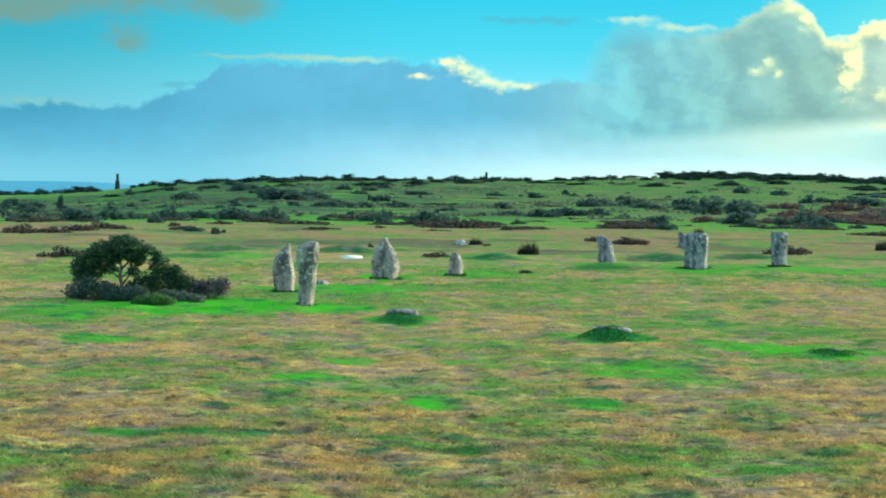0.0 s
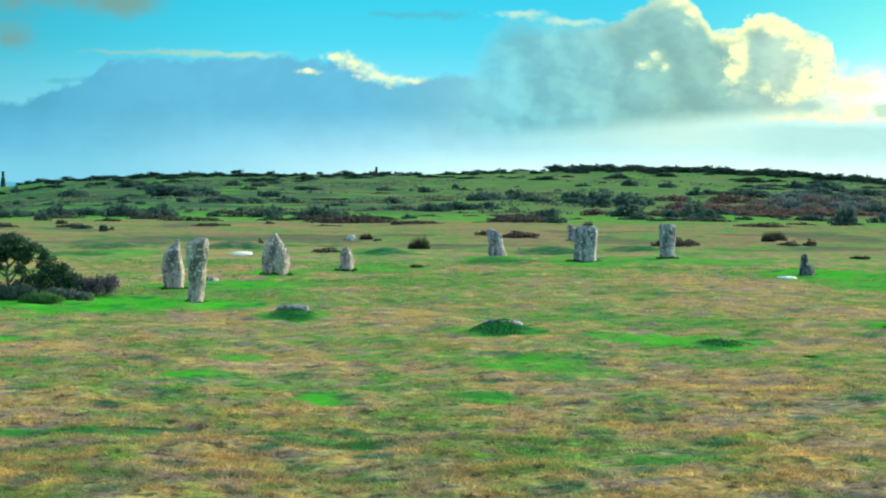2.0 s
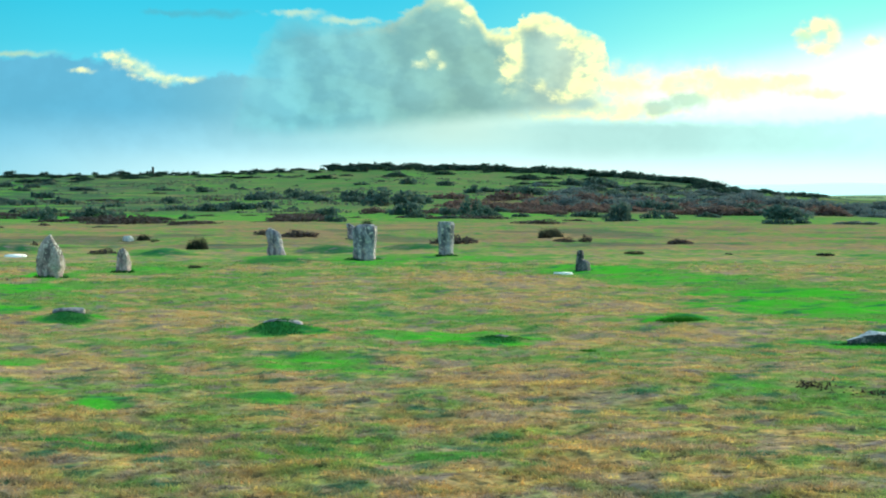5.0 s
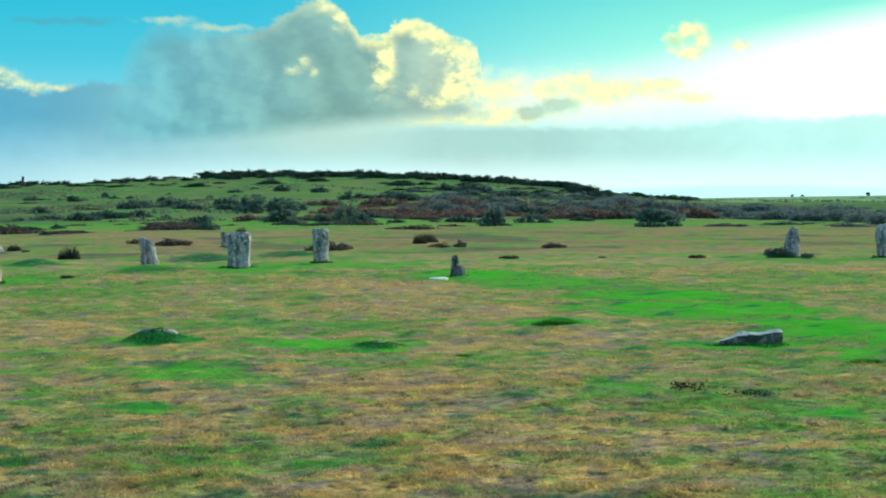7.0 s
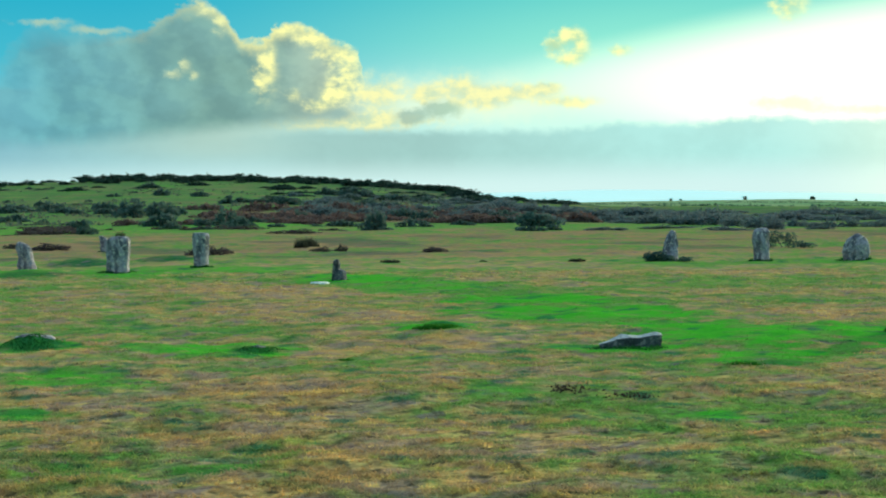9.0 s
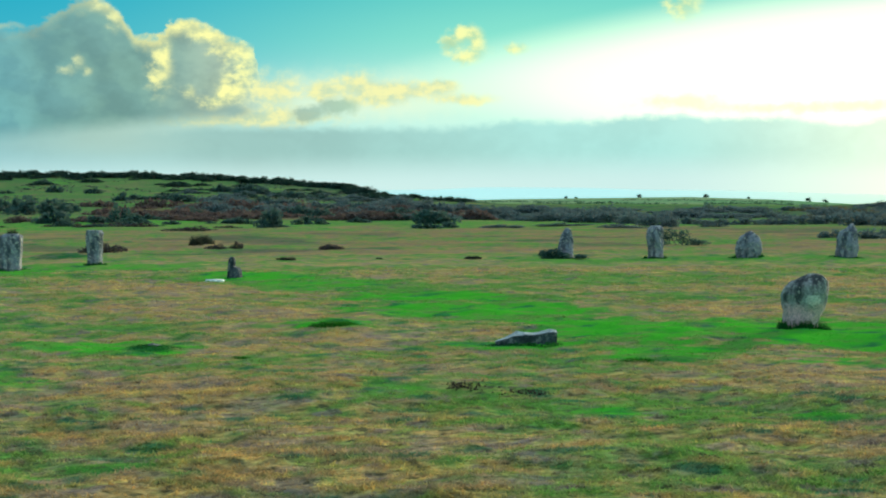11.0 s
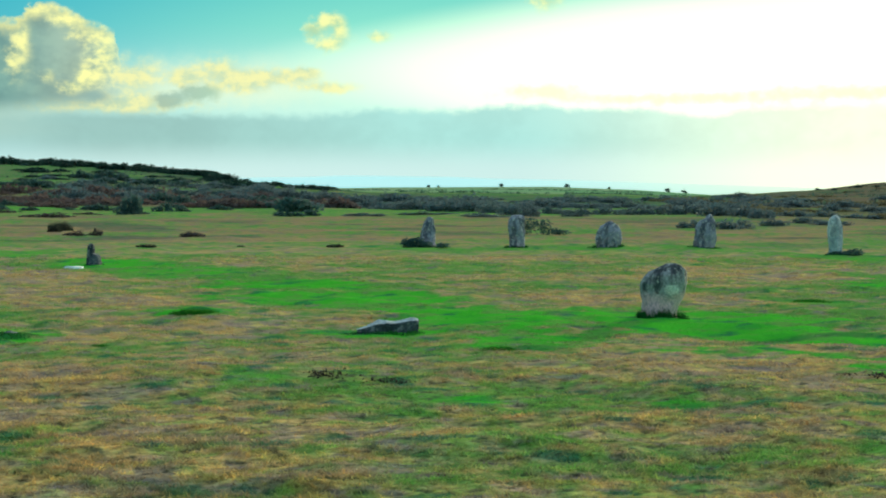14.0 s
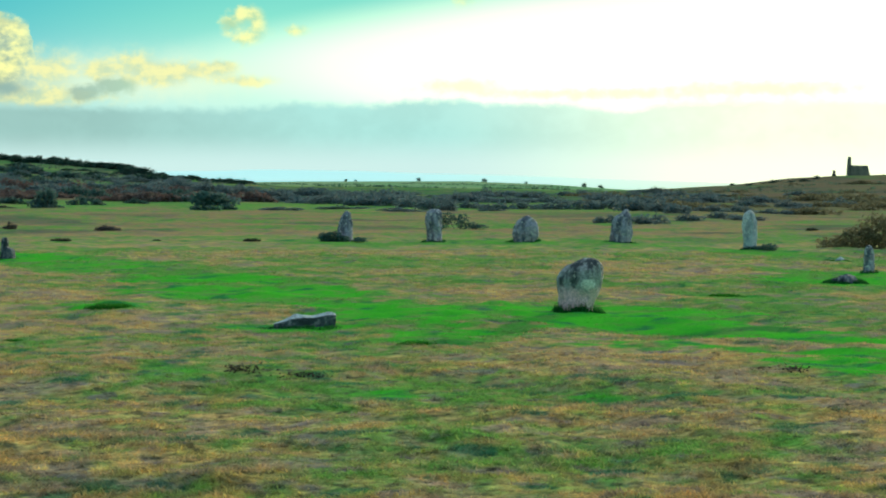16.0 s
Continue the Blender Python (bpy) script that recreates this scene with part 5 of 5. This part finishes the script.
scatter(SCRUB, wild(70, 12.5, 20, 260, 480, 3.0, 7.0, 0.26, 32, 0.3), 0.65, 0.05, 1.2, 1.2, 12)
scatter(SCRUB, wild(110, 19, 35, 205, 320, 2.5, 6.0, 0.2, 33, 0.3), 0.65, 0.05, 1.25, 1.15, 13)
WOODS = [bush("dark_thicket", "dark thicket of thorn on the shoulder of the hill", "thicket", "dark thickets", lobes_for(130 + i, 7, 0.6), 700, 0.05, DARKWOOD, 230 + i) for i in range(3)]
scatter(WOODS, wild(40, 12.0, 18.5, 420, 590, 3.0, 7.0, 0.22, 37, 0.3), 0.6, 0.05, 1.2, 1.2, 17)
scatter(WOODS, wild(40, -10.0, 12.0, 540, 640, 3.0, 8.0, 0.2, 38, 0.3), 0.6, 0.05, 1.2, 1.2, 18)
HEATHERS = [bush("heather_clump", "low brown heather clump on the turf", "heather", "heather clumps", lobes_for(140 + i, 7, 0.4), 700, 0.035, HEATHER, 240 + i, False) for i in range(3)]
scatter(HEATHERS, HEATHER_AT, 0.27, 0.05, 1.1, 1.1, 4)
FERNS = [bush("bracken_patch", "rust-red patch of autumn bracken on the slope", "bracken", "bracken patches", lobes_for(160 + i, 8, 0.35), 600, 0.04, BRACKEN, 260 + i, False) for i in range(3)]
scatter(FERNS, BRACKEN_AT, 0.25, 0.05, 1.3, 1.2, 5)
scatter(FERNS, wild(60, 9.5, 21, 200, 320, 2.0, 6.0, 0.2, 34, 0.3), 0.35, 0.05, 1.3, 1.2, 14)
scatter(HEATHERS, wild(90, -14, 14, 150, 420, 1.5, 6.0, 0.14, 35, 0.4), 0.38, 0.05, 1.1, 1.1, 15)
SLOPES = [bush("heather_clump", "clump of heather and grass on the slope, coloured paler for glare", "heather", "slope clumps", lobes_for(150 + i, 7, 0.4), 700, 0.035, SLOPE_SCRUB, 250 + i, False) for i in range(3)]
scatter(SLOPES, wild(80, 31, 42, 150, 480, 2.0, 7.0, 0.16, 36, 0.3), 0.38, 0.05, 1.1, 1.1, 16)


def make_heath():
    """Heather and young gorse too small to pick apart, over the slopes."""
    g = np.random.default_rng(77)
    n = 15000
    az = np.radians(-15 + 57 * g.random(n))
    r = 212 * (640 / 212) ** g.random(n)
    x, y = np.sin(az) * r, np.cos(az) * r
    keep = (ripple(x, y, 26, 41) + 0.6 * ripple(x, y, 9, 42) > 0.3) & (r < np.interp(np.degrees(az), CREST_AZ, CREST_R))
    x, y = x[keep], y[keep]
    n, m = len(x), 9
    w = 0.25 + 0.9 * g.random(n) ** 2
    cx = np.repeat(x, m) + g.normal(size=n * m) * np.repeat(w, m) * 0.6
    cy = np.repeat(y, m) + g.normal(size=n * m) * np.repeat(w, m) * 0.6
    cz = land(cx, cy) + np.repeat(w, m) * 0.4 * g.random(n * m)
    c = np.stack([cx, cy, cz], -1)
    a, b = g.normal(size=(n * m, 3)), g.normal(size=(n * m, 3))
    a /= np.linalg.norm(a, axis=1)[:, None]
    b -= a * np.sum(a * b, 1)[:, None]
    b /= np.linalg.norm(b, axis=1)[:, None]
    s = (0.1 + 0.16 * g.random(n * m))[:, None] * np.repeat(0.6 + w, m)[:, None]
    co = np.stack([c - a * s, c + b * s * 0.6, c + a * s, c - b * s * 0.6], 1).reshape(-1, 3)
    me = mesh_of("heath", co.tolist(), np.arange(4 * n * m).reshape(-1, 4).tolist(), HEATH_MIX)
    tagged(new("heath", me), "low dark heather and young gorse scattered over the slopes", "heath", kind="stuff")


make_heath()


def rush_clump(name, label, category, group, mat, seed, tall=0.6, n=900):
    v, fc = blade_ring(n, 0.5, 0.4, tall, seed, 0.5, 0.0, 0.02)
    return tagged(new(name, mesh_of(name, v, fc, mat)), label, category, group)


RUSHES = [rush_clump("rush_clump", "dark brown clump of dead rushes standing in the grass", "rushes", "rush clumps", RUSH, 300 + i) for i in range(2)]
scatter(RUSHES, RUSH_AT, 0.55, 0.0, 0.95, 1.05, 6)
TUFTS = [rush_clump("grass_tussock", "low dark tussock of coarse grass", "tussock", "tussocks", RUSH, 310, 0.5)]
scatter(TUFTS, TUFT_AT, 0.45, 0.0, 1.0, 1.3, 7)
SEDGES = [rush_clump("sedge_tussock", "low green tussock of coarse grass", "tussock", "green tussocks", SEDGE, 320, 0.5)]
scatter(SEDGES, SEDGE_AT, 0.45, 0.0, 1.0, 1.3, 8)


def peat_patch(x, y, w, h, seed):
    """Bare trodden peat: a scatter of clods."""
    g = random.Random(seed)
    bm = bmesh.new()
    for i in range(60):
        px, py, s = g.gauss(0, 0.28) * w, g.gauss(0, 0.2), g.uniform(0.005, 0.014)
        c = bmesh.ops.create_icosphere(bm, subdivisions=1, radius=s)["verts"]
        for v in c:
            v.co = Vector((v.co.x * g.uniform(1, 2.2) + px, v.co.y * g.uniform(1, 2) + py, v.co.z * 0.7 + g.uniform(0.0, 0.03)))
    ob = new("peat_clods", solid(bm, PEAT, "peat_clods", True))
    ob.matrix_world = stand(x, y)
    tagged(ob, "dark clods of bare trampled peat in the grass", "peat", "bare peat", "stuff")


for i, (x, y, w, h) in enumerate(PEAT_AT):
    peat_patch(x, y, w, h, 400 + i)


# ---- the hawthorn and its gorse ----
def hawthorn(x, y):
    ob = thing("hawthorn_tree", "small wind-bent hawthorn tree with a dense flat crown over gorse", "tree", stand(x, y))
    bm = bmesh.new()
    limb(bm, [(0.02, 0, -0.1), (0.0, 0, 0.3), (-0.06, 0.02, 0.6), (-0.02, 0, 0.85)], 0.055, 0.035)
    for path in ([(-0.04, 0, 0.65), (-0.3, 0.05, 0.95), (-0.7, 0.1, 1.2), (-0.95, 0.05, 1.25)], [(-0.03, 0, 0.75), (0.2, -0.05, 1.0), (0.45, 0.0, 1.25), (0.7, 0.05, 1.4)],
                 [(-0.02, 0, 0.8), (-0.1, 0.1, 1.1), (-0.05, 0.1, 1.5)], [(-0.02, 0, 0.55), (0.3, 0.1, 0.75), (0.45, 0.1, 1.0)], [(-0.03, 0, 0.5), (-0.35, -0.1, 0.75), (-0.6, -0.1, 0.95)], [(0.0, 0, 0.35), (0.18, 0.05, 0.6), (0.22, 0.05, 0.85), (0.4, 0.05, 1.15)],
                 [(0.15, 0, 0.95), (0.05, 0.0, 1.15), (0.12, 0.0, 1.35)], [(-0.3, 0, 0.92), (-0.35, 0.0, 1.12), (-0.25, 0.0, 1.3)]):
        limb(bm, path, 0.028, 0.008, 6)
    part("trunk", solid(bm, BARK, "trunk", True), ob, "twisted grey trunk and limbs")
    lobes = [(-0.1, 0, 1.36, 0.45, 0.5, 0.26), (-0.5, 0.05, 1.22, 0.45, 0.45, 0.28), (0.35, 0, 1.34, 0.36, 0.4, 0.2), (-0.85, 0, 0.98, 0.36, 0.35, 0.28), (0.05, 0.1, 1.5, 0.34, 0.35, 0.16),
             (0.66, 0, 1.26, 0.2, 0.3, 0.14), (-0.4, 0, 0.98, 0.32, 0.35, 0.24), (-1.08, 0, 0.8, 0.26, 0.25, 0.26), (-0.98, 0, 0.55, 0.3, 0.3, 0.24), (0.45, 0.1, 1.08, 0.2, 0.2, 0.13), (-0.68, 0, 0.72, 0.3, 0.3, 0.2), (-0.3, 0.15, 0.75, 0.2, 0.2, 0.14),
             (0.12, 0, 1.14, 0.34, 0.4, 0.16), (-0.2, 0.1, 1.02, 0.24, 0.3, 0.13), (0.38, 0.1, 0.98, 0.24, 0.25, 0.15), (0.3, 0.1, 0.7, 0.18, 0.2, 0.14)]
    v, fc = leaves(11000, lobes, 0.035, 501, 0.3)
    part("crown", mesh_of("crown", v, fc, HAWTHORN), ob)


hawthorn(-8.32, 49.8)


def near_bush(name, label, x, y, lobes, n, size, mat, seed):
    ob = thing(name, label, "bush", stand(x, y), "gorse under the hawthorn")
    v, fc = leaves(n, lobes, size, seed, 0.3)
    part("foliage", mesh_of("foliage", v, fc, mat), ob)
    g = random.Random(seed)
    bm = bmesh.new()
    for i in range(6):
        l = g.choice(lobes)
        limb(bm, [(l[0] * 0.4, l[1] * 0.4, -0.05), (l[0] * 0.8, l[1] * 0.7, l[2] * 0.5), (l[0], l[1], l[2])], 0.02, 0.006, 5)
    tagged(part("stems", solid(bm, BARK, "stems"), ob), kind="stuff")


near_bush("gorse_bush", "low grey-green gorse bush under the hawthorn", -8.95, 49.3, [(0, 0, 0.24, 0.45, 0.4, 0.3), (-0.45, 0, 0.2, 0.34, 0.3, 0.24), (0.4, 0, 0.22, 0.36, 0.3, 0.24), (-0.15, 0, 0.4, 0.25, 0.3, 0.2)], 5200, 0.028, NEAR_GORSE, 511)
near_bush("gorse_bush", "upright dark gorse bush beside the hawthorn", -7.3, 50.0, [(0, 0, 0.42, 0.5, 0.35, 0.4), (-0.12, 0, 0.85, 0.3, 0.25, 0.3), (0.42, 0, 0.4, 0.4, 0.3, 0.38), (-0.5, 0, 0.35, 0.36, 0.3, 0.34), (-0.15, 0, 1.12, 0.12, 0.12, 0.16), (0.3, 0, 0.75, 0.22, 0.2, 0.18), (-0.75, 0, 0.25, 0.3, 0.3, 0.24)], 8000, 0.03, HAWTHORN, 512)
near_bush("heather_bush", "purple-brown heather bush in front of the thorn", -6.15, 50.3, [(0, 0, 0.26, 0.42, 0.35, 0.26), (0.38, 0, 0.32, 0.24, 0.25, 0.26), (-0.4, 0, 0.24, 0.36, 0.3, 0.28), (-0.7, 0, 0.36, 0.26, 0.25, 0.3)], 5200, 0.03, NEAR_HEATHER, 513)
near_bush("gorse_bush", "low bright green gorse mound in the grass", -7.2, 47.8, [(0, 0, 0.1, 0.42, 0.4, 0.16), (-0.3, 0, 0.08, 0.25, 0.3, 0.1), (0.35, 0, 0.08, 0.25, 0.3, 0.1)], 3600, 0.026, LOWGORSE, 514)
near_bush("gorse_bush", "low dark gorse bush filling the gap under the hawthorn", -8.1, 49.0, [(0, 0, 0.16, 0.4, 0.35, 0.2), (0.35, 0, 0.18, 0.3, 0.3, 0.22), (-0.3, 0, 0.14, 0.3, 0.3, 0.18)], 3600, 0.028, NEAR_GORSE, 519)
near_bush("gorse_bush", "low grey-green gorse at the edge of the thicket", -6.7, 48.9, [(0, 0, 0.12, 0.4, 0.35, 0.18), (0.4, 0, 0.1, 0.3, 0.3, 0.14), (-0.3, 0, 0.14, 0.3, 0.3, 0.2)], 3600, 0.028, NEAR_GORSE, 520)
near_bush("gorse_bush", "dark gorse at the foot of a standing stone", 33.35, 76.6, [(0, 0, 0.2, 0.4, 0.3, 0.24), (-0.35, 0, 0.18, 0.3, 0.3, 0.22), (0.45, 0, 0.12, 0.35, 0.3, 0.14), (1.2, 0, 0.08, 0.3, 0.3, 0.12)], 2400, 0.04, GORSE, 515)
near_bush("gorse_bush", "open leggy gorse bush behind a standing stone", 47.1, 91.0, [(-0.7, 0, 0.6, 0.45, 0.3, 0.35), (0, 0, 0.55, 0.45, 0.3, 0.3), (0.3, 0, 0.2, 0.8, 0.3, 0.2), (-0.9, 0, 0.25, 0.3, 0.3, 0.25), (0.95, 0, 0.15, 0.5, 0.3, 0.15)], 1500, 0.05, GORSE, 516)
near_bush("gorse_bush", "broad dark gorse bank at the foot of the slope", 50.6, 62.6, [(-0.9, 0, 0.15, 0.7, 0.7, 0.3), (0.1, 0, 0.4, 0.9, 0.8, 0.55), (1.1, 0, 0.65, 1.0, 0.8, 0.8), (2.4, 0, 0.8, 1.1, 0.9, 0.9), (3.6, 0, 0.8, 1.2, 0.9, 0.9)], 16000, 0.05, SLOPE_SCRUB, 517)
near_bush("gorse_bush", "dark gorse at the foot of a granite pillar", 45.7, 61.9, [(0, 0, 0.1, 0.4, 0.3, 0.16), (-0.6, 0, 0.06, 0.4, 0.3, 0.1)], 1200, 0.035, GORSE, 518)


# ---- crest trees ----
def crest_tree(seed):
    ob = thing("thorn_tree", "dark wind-shaped thorn tree on the skyline", "tree", None, "trees on the skyline")
    g = random.Random(seed)
    bm = bmesh.new()
    limb(bm, [(0, 0, -0.1), (0.02, 0, 0.3), (0, 0, 0.6)], 0.05, 0.03, 5)
    limb(bm, [(0, 0, 0.35), (0.2, 0, 0.55)], 0.03, 0.01, 5)
    limb(bm, [(0, 0, 0.35), (-0.2, 0, 0.6)], 0.03, 0.01, 5)
    part("trunk", solid(bm, BARK, "trunk"), ob)
    lobes = [(g.uniform(-0.35, 0.35), g.uniform(-0.2, 0.2), g.uniform(0.1, 0.62), g.uniform(0.2, 0.32), 0.25, g.uniform(0.18, 0.3)) for _ in range(8)]
    v, fc = leaves(700, lobes, 0.055, seed, 0.1)
    part("crown", mesh_of("crown", v, fc, DARKWOOD), ob)
    return ob


def plant_crest():
    kinds = [crest_tree(600 + i) for i in range(5)]
    g = random.Random(9)
    spots = []
    for lo, hi, step, tall in ((-13.5, -10.2, 0.16, 2.4), (-9.2, -2.4, 0.15, 1.9), (-2.4, 2.5, 0.2, 1.7), (3.2, 6.5, 0.17, 1.6), (6.5, 13.6, 0.075, 2.2), (13.6, 18.0, 0.065, 2.0), (18.0, 21.0, 0.07, 1.1), (35.4, 38.2, 0.4, 0.9)):
        a = lo
        while a < hi:
            rc = float(np.interp(a, CREST_AZ, CREST_R)) - g.uniform(0, 30)
            p = bearing(a, 0, rc)
            w = g.uniform(0.8, 1.6) * tall * 1.9
            spots.append((p.x, p.y, w, tall * g.uniform(0.55, 1.2)))
            a += step * g.uniform(0.6, 1.4)
    for a, w in ((23.9, 3.2), (24.2, 2.6), (26.1, 4.5), (28.05, 4.5), (29.3, 3), (31.0, 5), (31.5, 4.5)):
        p = bearing(a, 0, 1490)
        spots.append((p.x, p.y, w, w * 0.75))
    scatter(kinds, spots, 0.85, 0.12, 1.0, 1.0, 10)


plant_crest()


def hedge(az0, az1, r0, r1, tall, seed):
    """A field hedge, following the ground from bearing to bearing."""
    g = np.random.default_rng(seed)
    n = 420
    f = g.random(n)
    a, r = np.radians(az0 + (az1 - az0) * f), r0 + (r1 - r0) * f
    x, y = np.sin(a) * r + g.normal(size=n) * 0.5, np.cos(a) * r + g.normal(size=n) * 0.5
    ragged = 0.6 + 0.4 * ripple(f * 40, f * 0, 1.0, seed)
    c = np.stack([x, y, land(x, y) + tall * ragged * g.random(n)], -1)
    p, q = g.normal(size=(n, 3)) * 0.4, g.normal(size=(n, 3)) * 0.3
    co = np.stack([c - p, c + q, c + p, c - q], 1)
    me = mesh_of("hedge", co.reshape(-1, 3).tolist(), np.arange(4 * n).reshape(-1, 4).tolist(), HEDGE)
    tagged(new("hedge", me), "dark line of hedge between far green fields", "hedge", "field hedges")


for i, (a0, a1, r0, r1, tall) in enumerate([(20.5, 24.5, 980, 1120, 0.9), (23.0, 27.5, 760, 820, 0.8), (25.5, 30.5, 1180, 1080, 0.9), (28.0, 31.5, 820, 900, 0.8)]):
    hedge(a0, a1, r0, r1, tall, 700 + i)


# ---- mine ruins on the skyline ----
def tapered_stack(name, label, az, r, base_el, top_el, w0, w1):
    ob = thing(name, label, "chimney", None, "mine ruins")
    p = bearing(az, 0, r)
    z0 = EYE + r * math.tan(radians(base_el))
    z0 = min(z0, height(p.x, p.y))
    h = EYE + r * math.tan(radians(top_el)) - z0
    ob.matrix_world = pose(p.x, p.y, z0, 0, 0, -az)
    bm = bmesh.new()
    n, rings = 16, []
    for f, w in ((0, w0), (0.55, (w0 + w1) / 2), (0.6, w1 * 1.02), (0.95, w1), (0.955, w1 * 1.15), (1, w1 * 1.12)):
        rings.append([bm.verts.new((math.cos(2 * math.pi * j / n) * w, math.sin(2 * math.pi * j / n) * w, f * h)) for j in range(n)])
    for a, b in zip(rings, rings[1:]):
        for j in range(n):
            bm.faces.new((a[j], a[(j + 1) % n], b[(j + 1) % n], b[j]))
    bm.faces.new(rings[-1])
    part("shaft", solid(bm, SHADED_MASONRY, "shaft"), ob)
    return ob


tapered_stack("mine_chimney", "tall dark tapering mine chimney on the skyline", -9.655, 780, -0.2, 0.27, 1.1, 0.55)
tapered_stack("mine_chimney", "slender distant mine chimney on the skyline", 1.26, 650, 0.2, 0.516, 0.55, 0.4)
tapered_stack("stone_marker", "short dark stone marker beside the engine house", 38.32, 500, -0.16, 0.118, 0.75, 0.35)


def engine_house():
    r = 500
    ob = thing("engine_house", "ruined roofless stone engine house with a tall corner chimney", "engine house")
    az = 39.05
    p = bearing(az, 0, r)
    z0 = height(p.x, p.y) - 0.6
    ob.matrix_world = pose(p.x, p.y, z0, 0, 0, -az)
    m = r * math.radians(1.0)  # metres to a degree of bearing
    top = EYE + r * math.tan(radians(0.262)) - z0
    bm = bmesh.new()
    x0, x1 = (38.80 - az) * m, (39.30 - az) * m

    def slab(pts, y0, y1):
        a = [bm.verts.new((x, y0, z)) for x, z in pts]
        b = [bm.verts.new((x, y1, z)) for x, z in pts]
        bm.faces.new(a), bm.faces.new(list(reversed(b)))
        for i in range(len(pts)):
            j = (i + 1) % len(pts)
            bm.faces.new((a[i], b[i], b[j], a[j]))

    # front and back walls, the right one breaking down in steps
    for y in (-2.2, 1.6):
        slab([(x0, 0), (x1 + 0.35, 0), (x1 + 0.3, top * 0.32), (x1 + 0.1, top * 0.6), (x1 - 0.15, top), (x0, top + 0.05)], y, y + 0.6)
    slab([(x0 + 0.002, 0), (x0 + 0.6, 0), (x0 + 0.6, top), (x0 + 0.002, top)], -1.6, 1.6)
    bmesh.ops.recalc_face_normals(bm, faces=bm.faces)
    part("walls", solid(bm, MASONRY, "walls"), ob, "rough stone walls open to the sky")
    bm = bmesh.new()
    h = EYE + r * math.tan(radians(0.52)) - z0
    n, rings = 14, []
    for f, w in ((0, 0.72), (0.6, 0.6), (0.62, 0.52), (0.93, 0.45), (1.0, 0.3)):
        rings.append([bm.verts.new(((38.755 - az) * m + math.cos(2 * math.pi * j / n) * w, -1.0 + math.sin(2 * math.pi * j / n) * w, f * h)) for j in range(n)])
    for a, b in zip(rings, rings[1:]):
        for j in range(n):
            bm.faces.new((a[j], a[(j + 1) % n], b[(j + 1) % n], b[j]))
    bm.faces.new(rings[-1])
    part("chimney", solid(bm, MASONRY, "chimney"), ob, "broken-topped corner chimney")


engine_house()
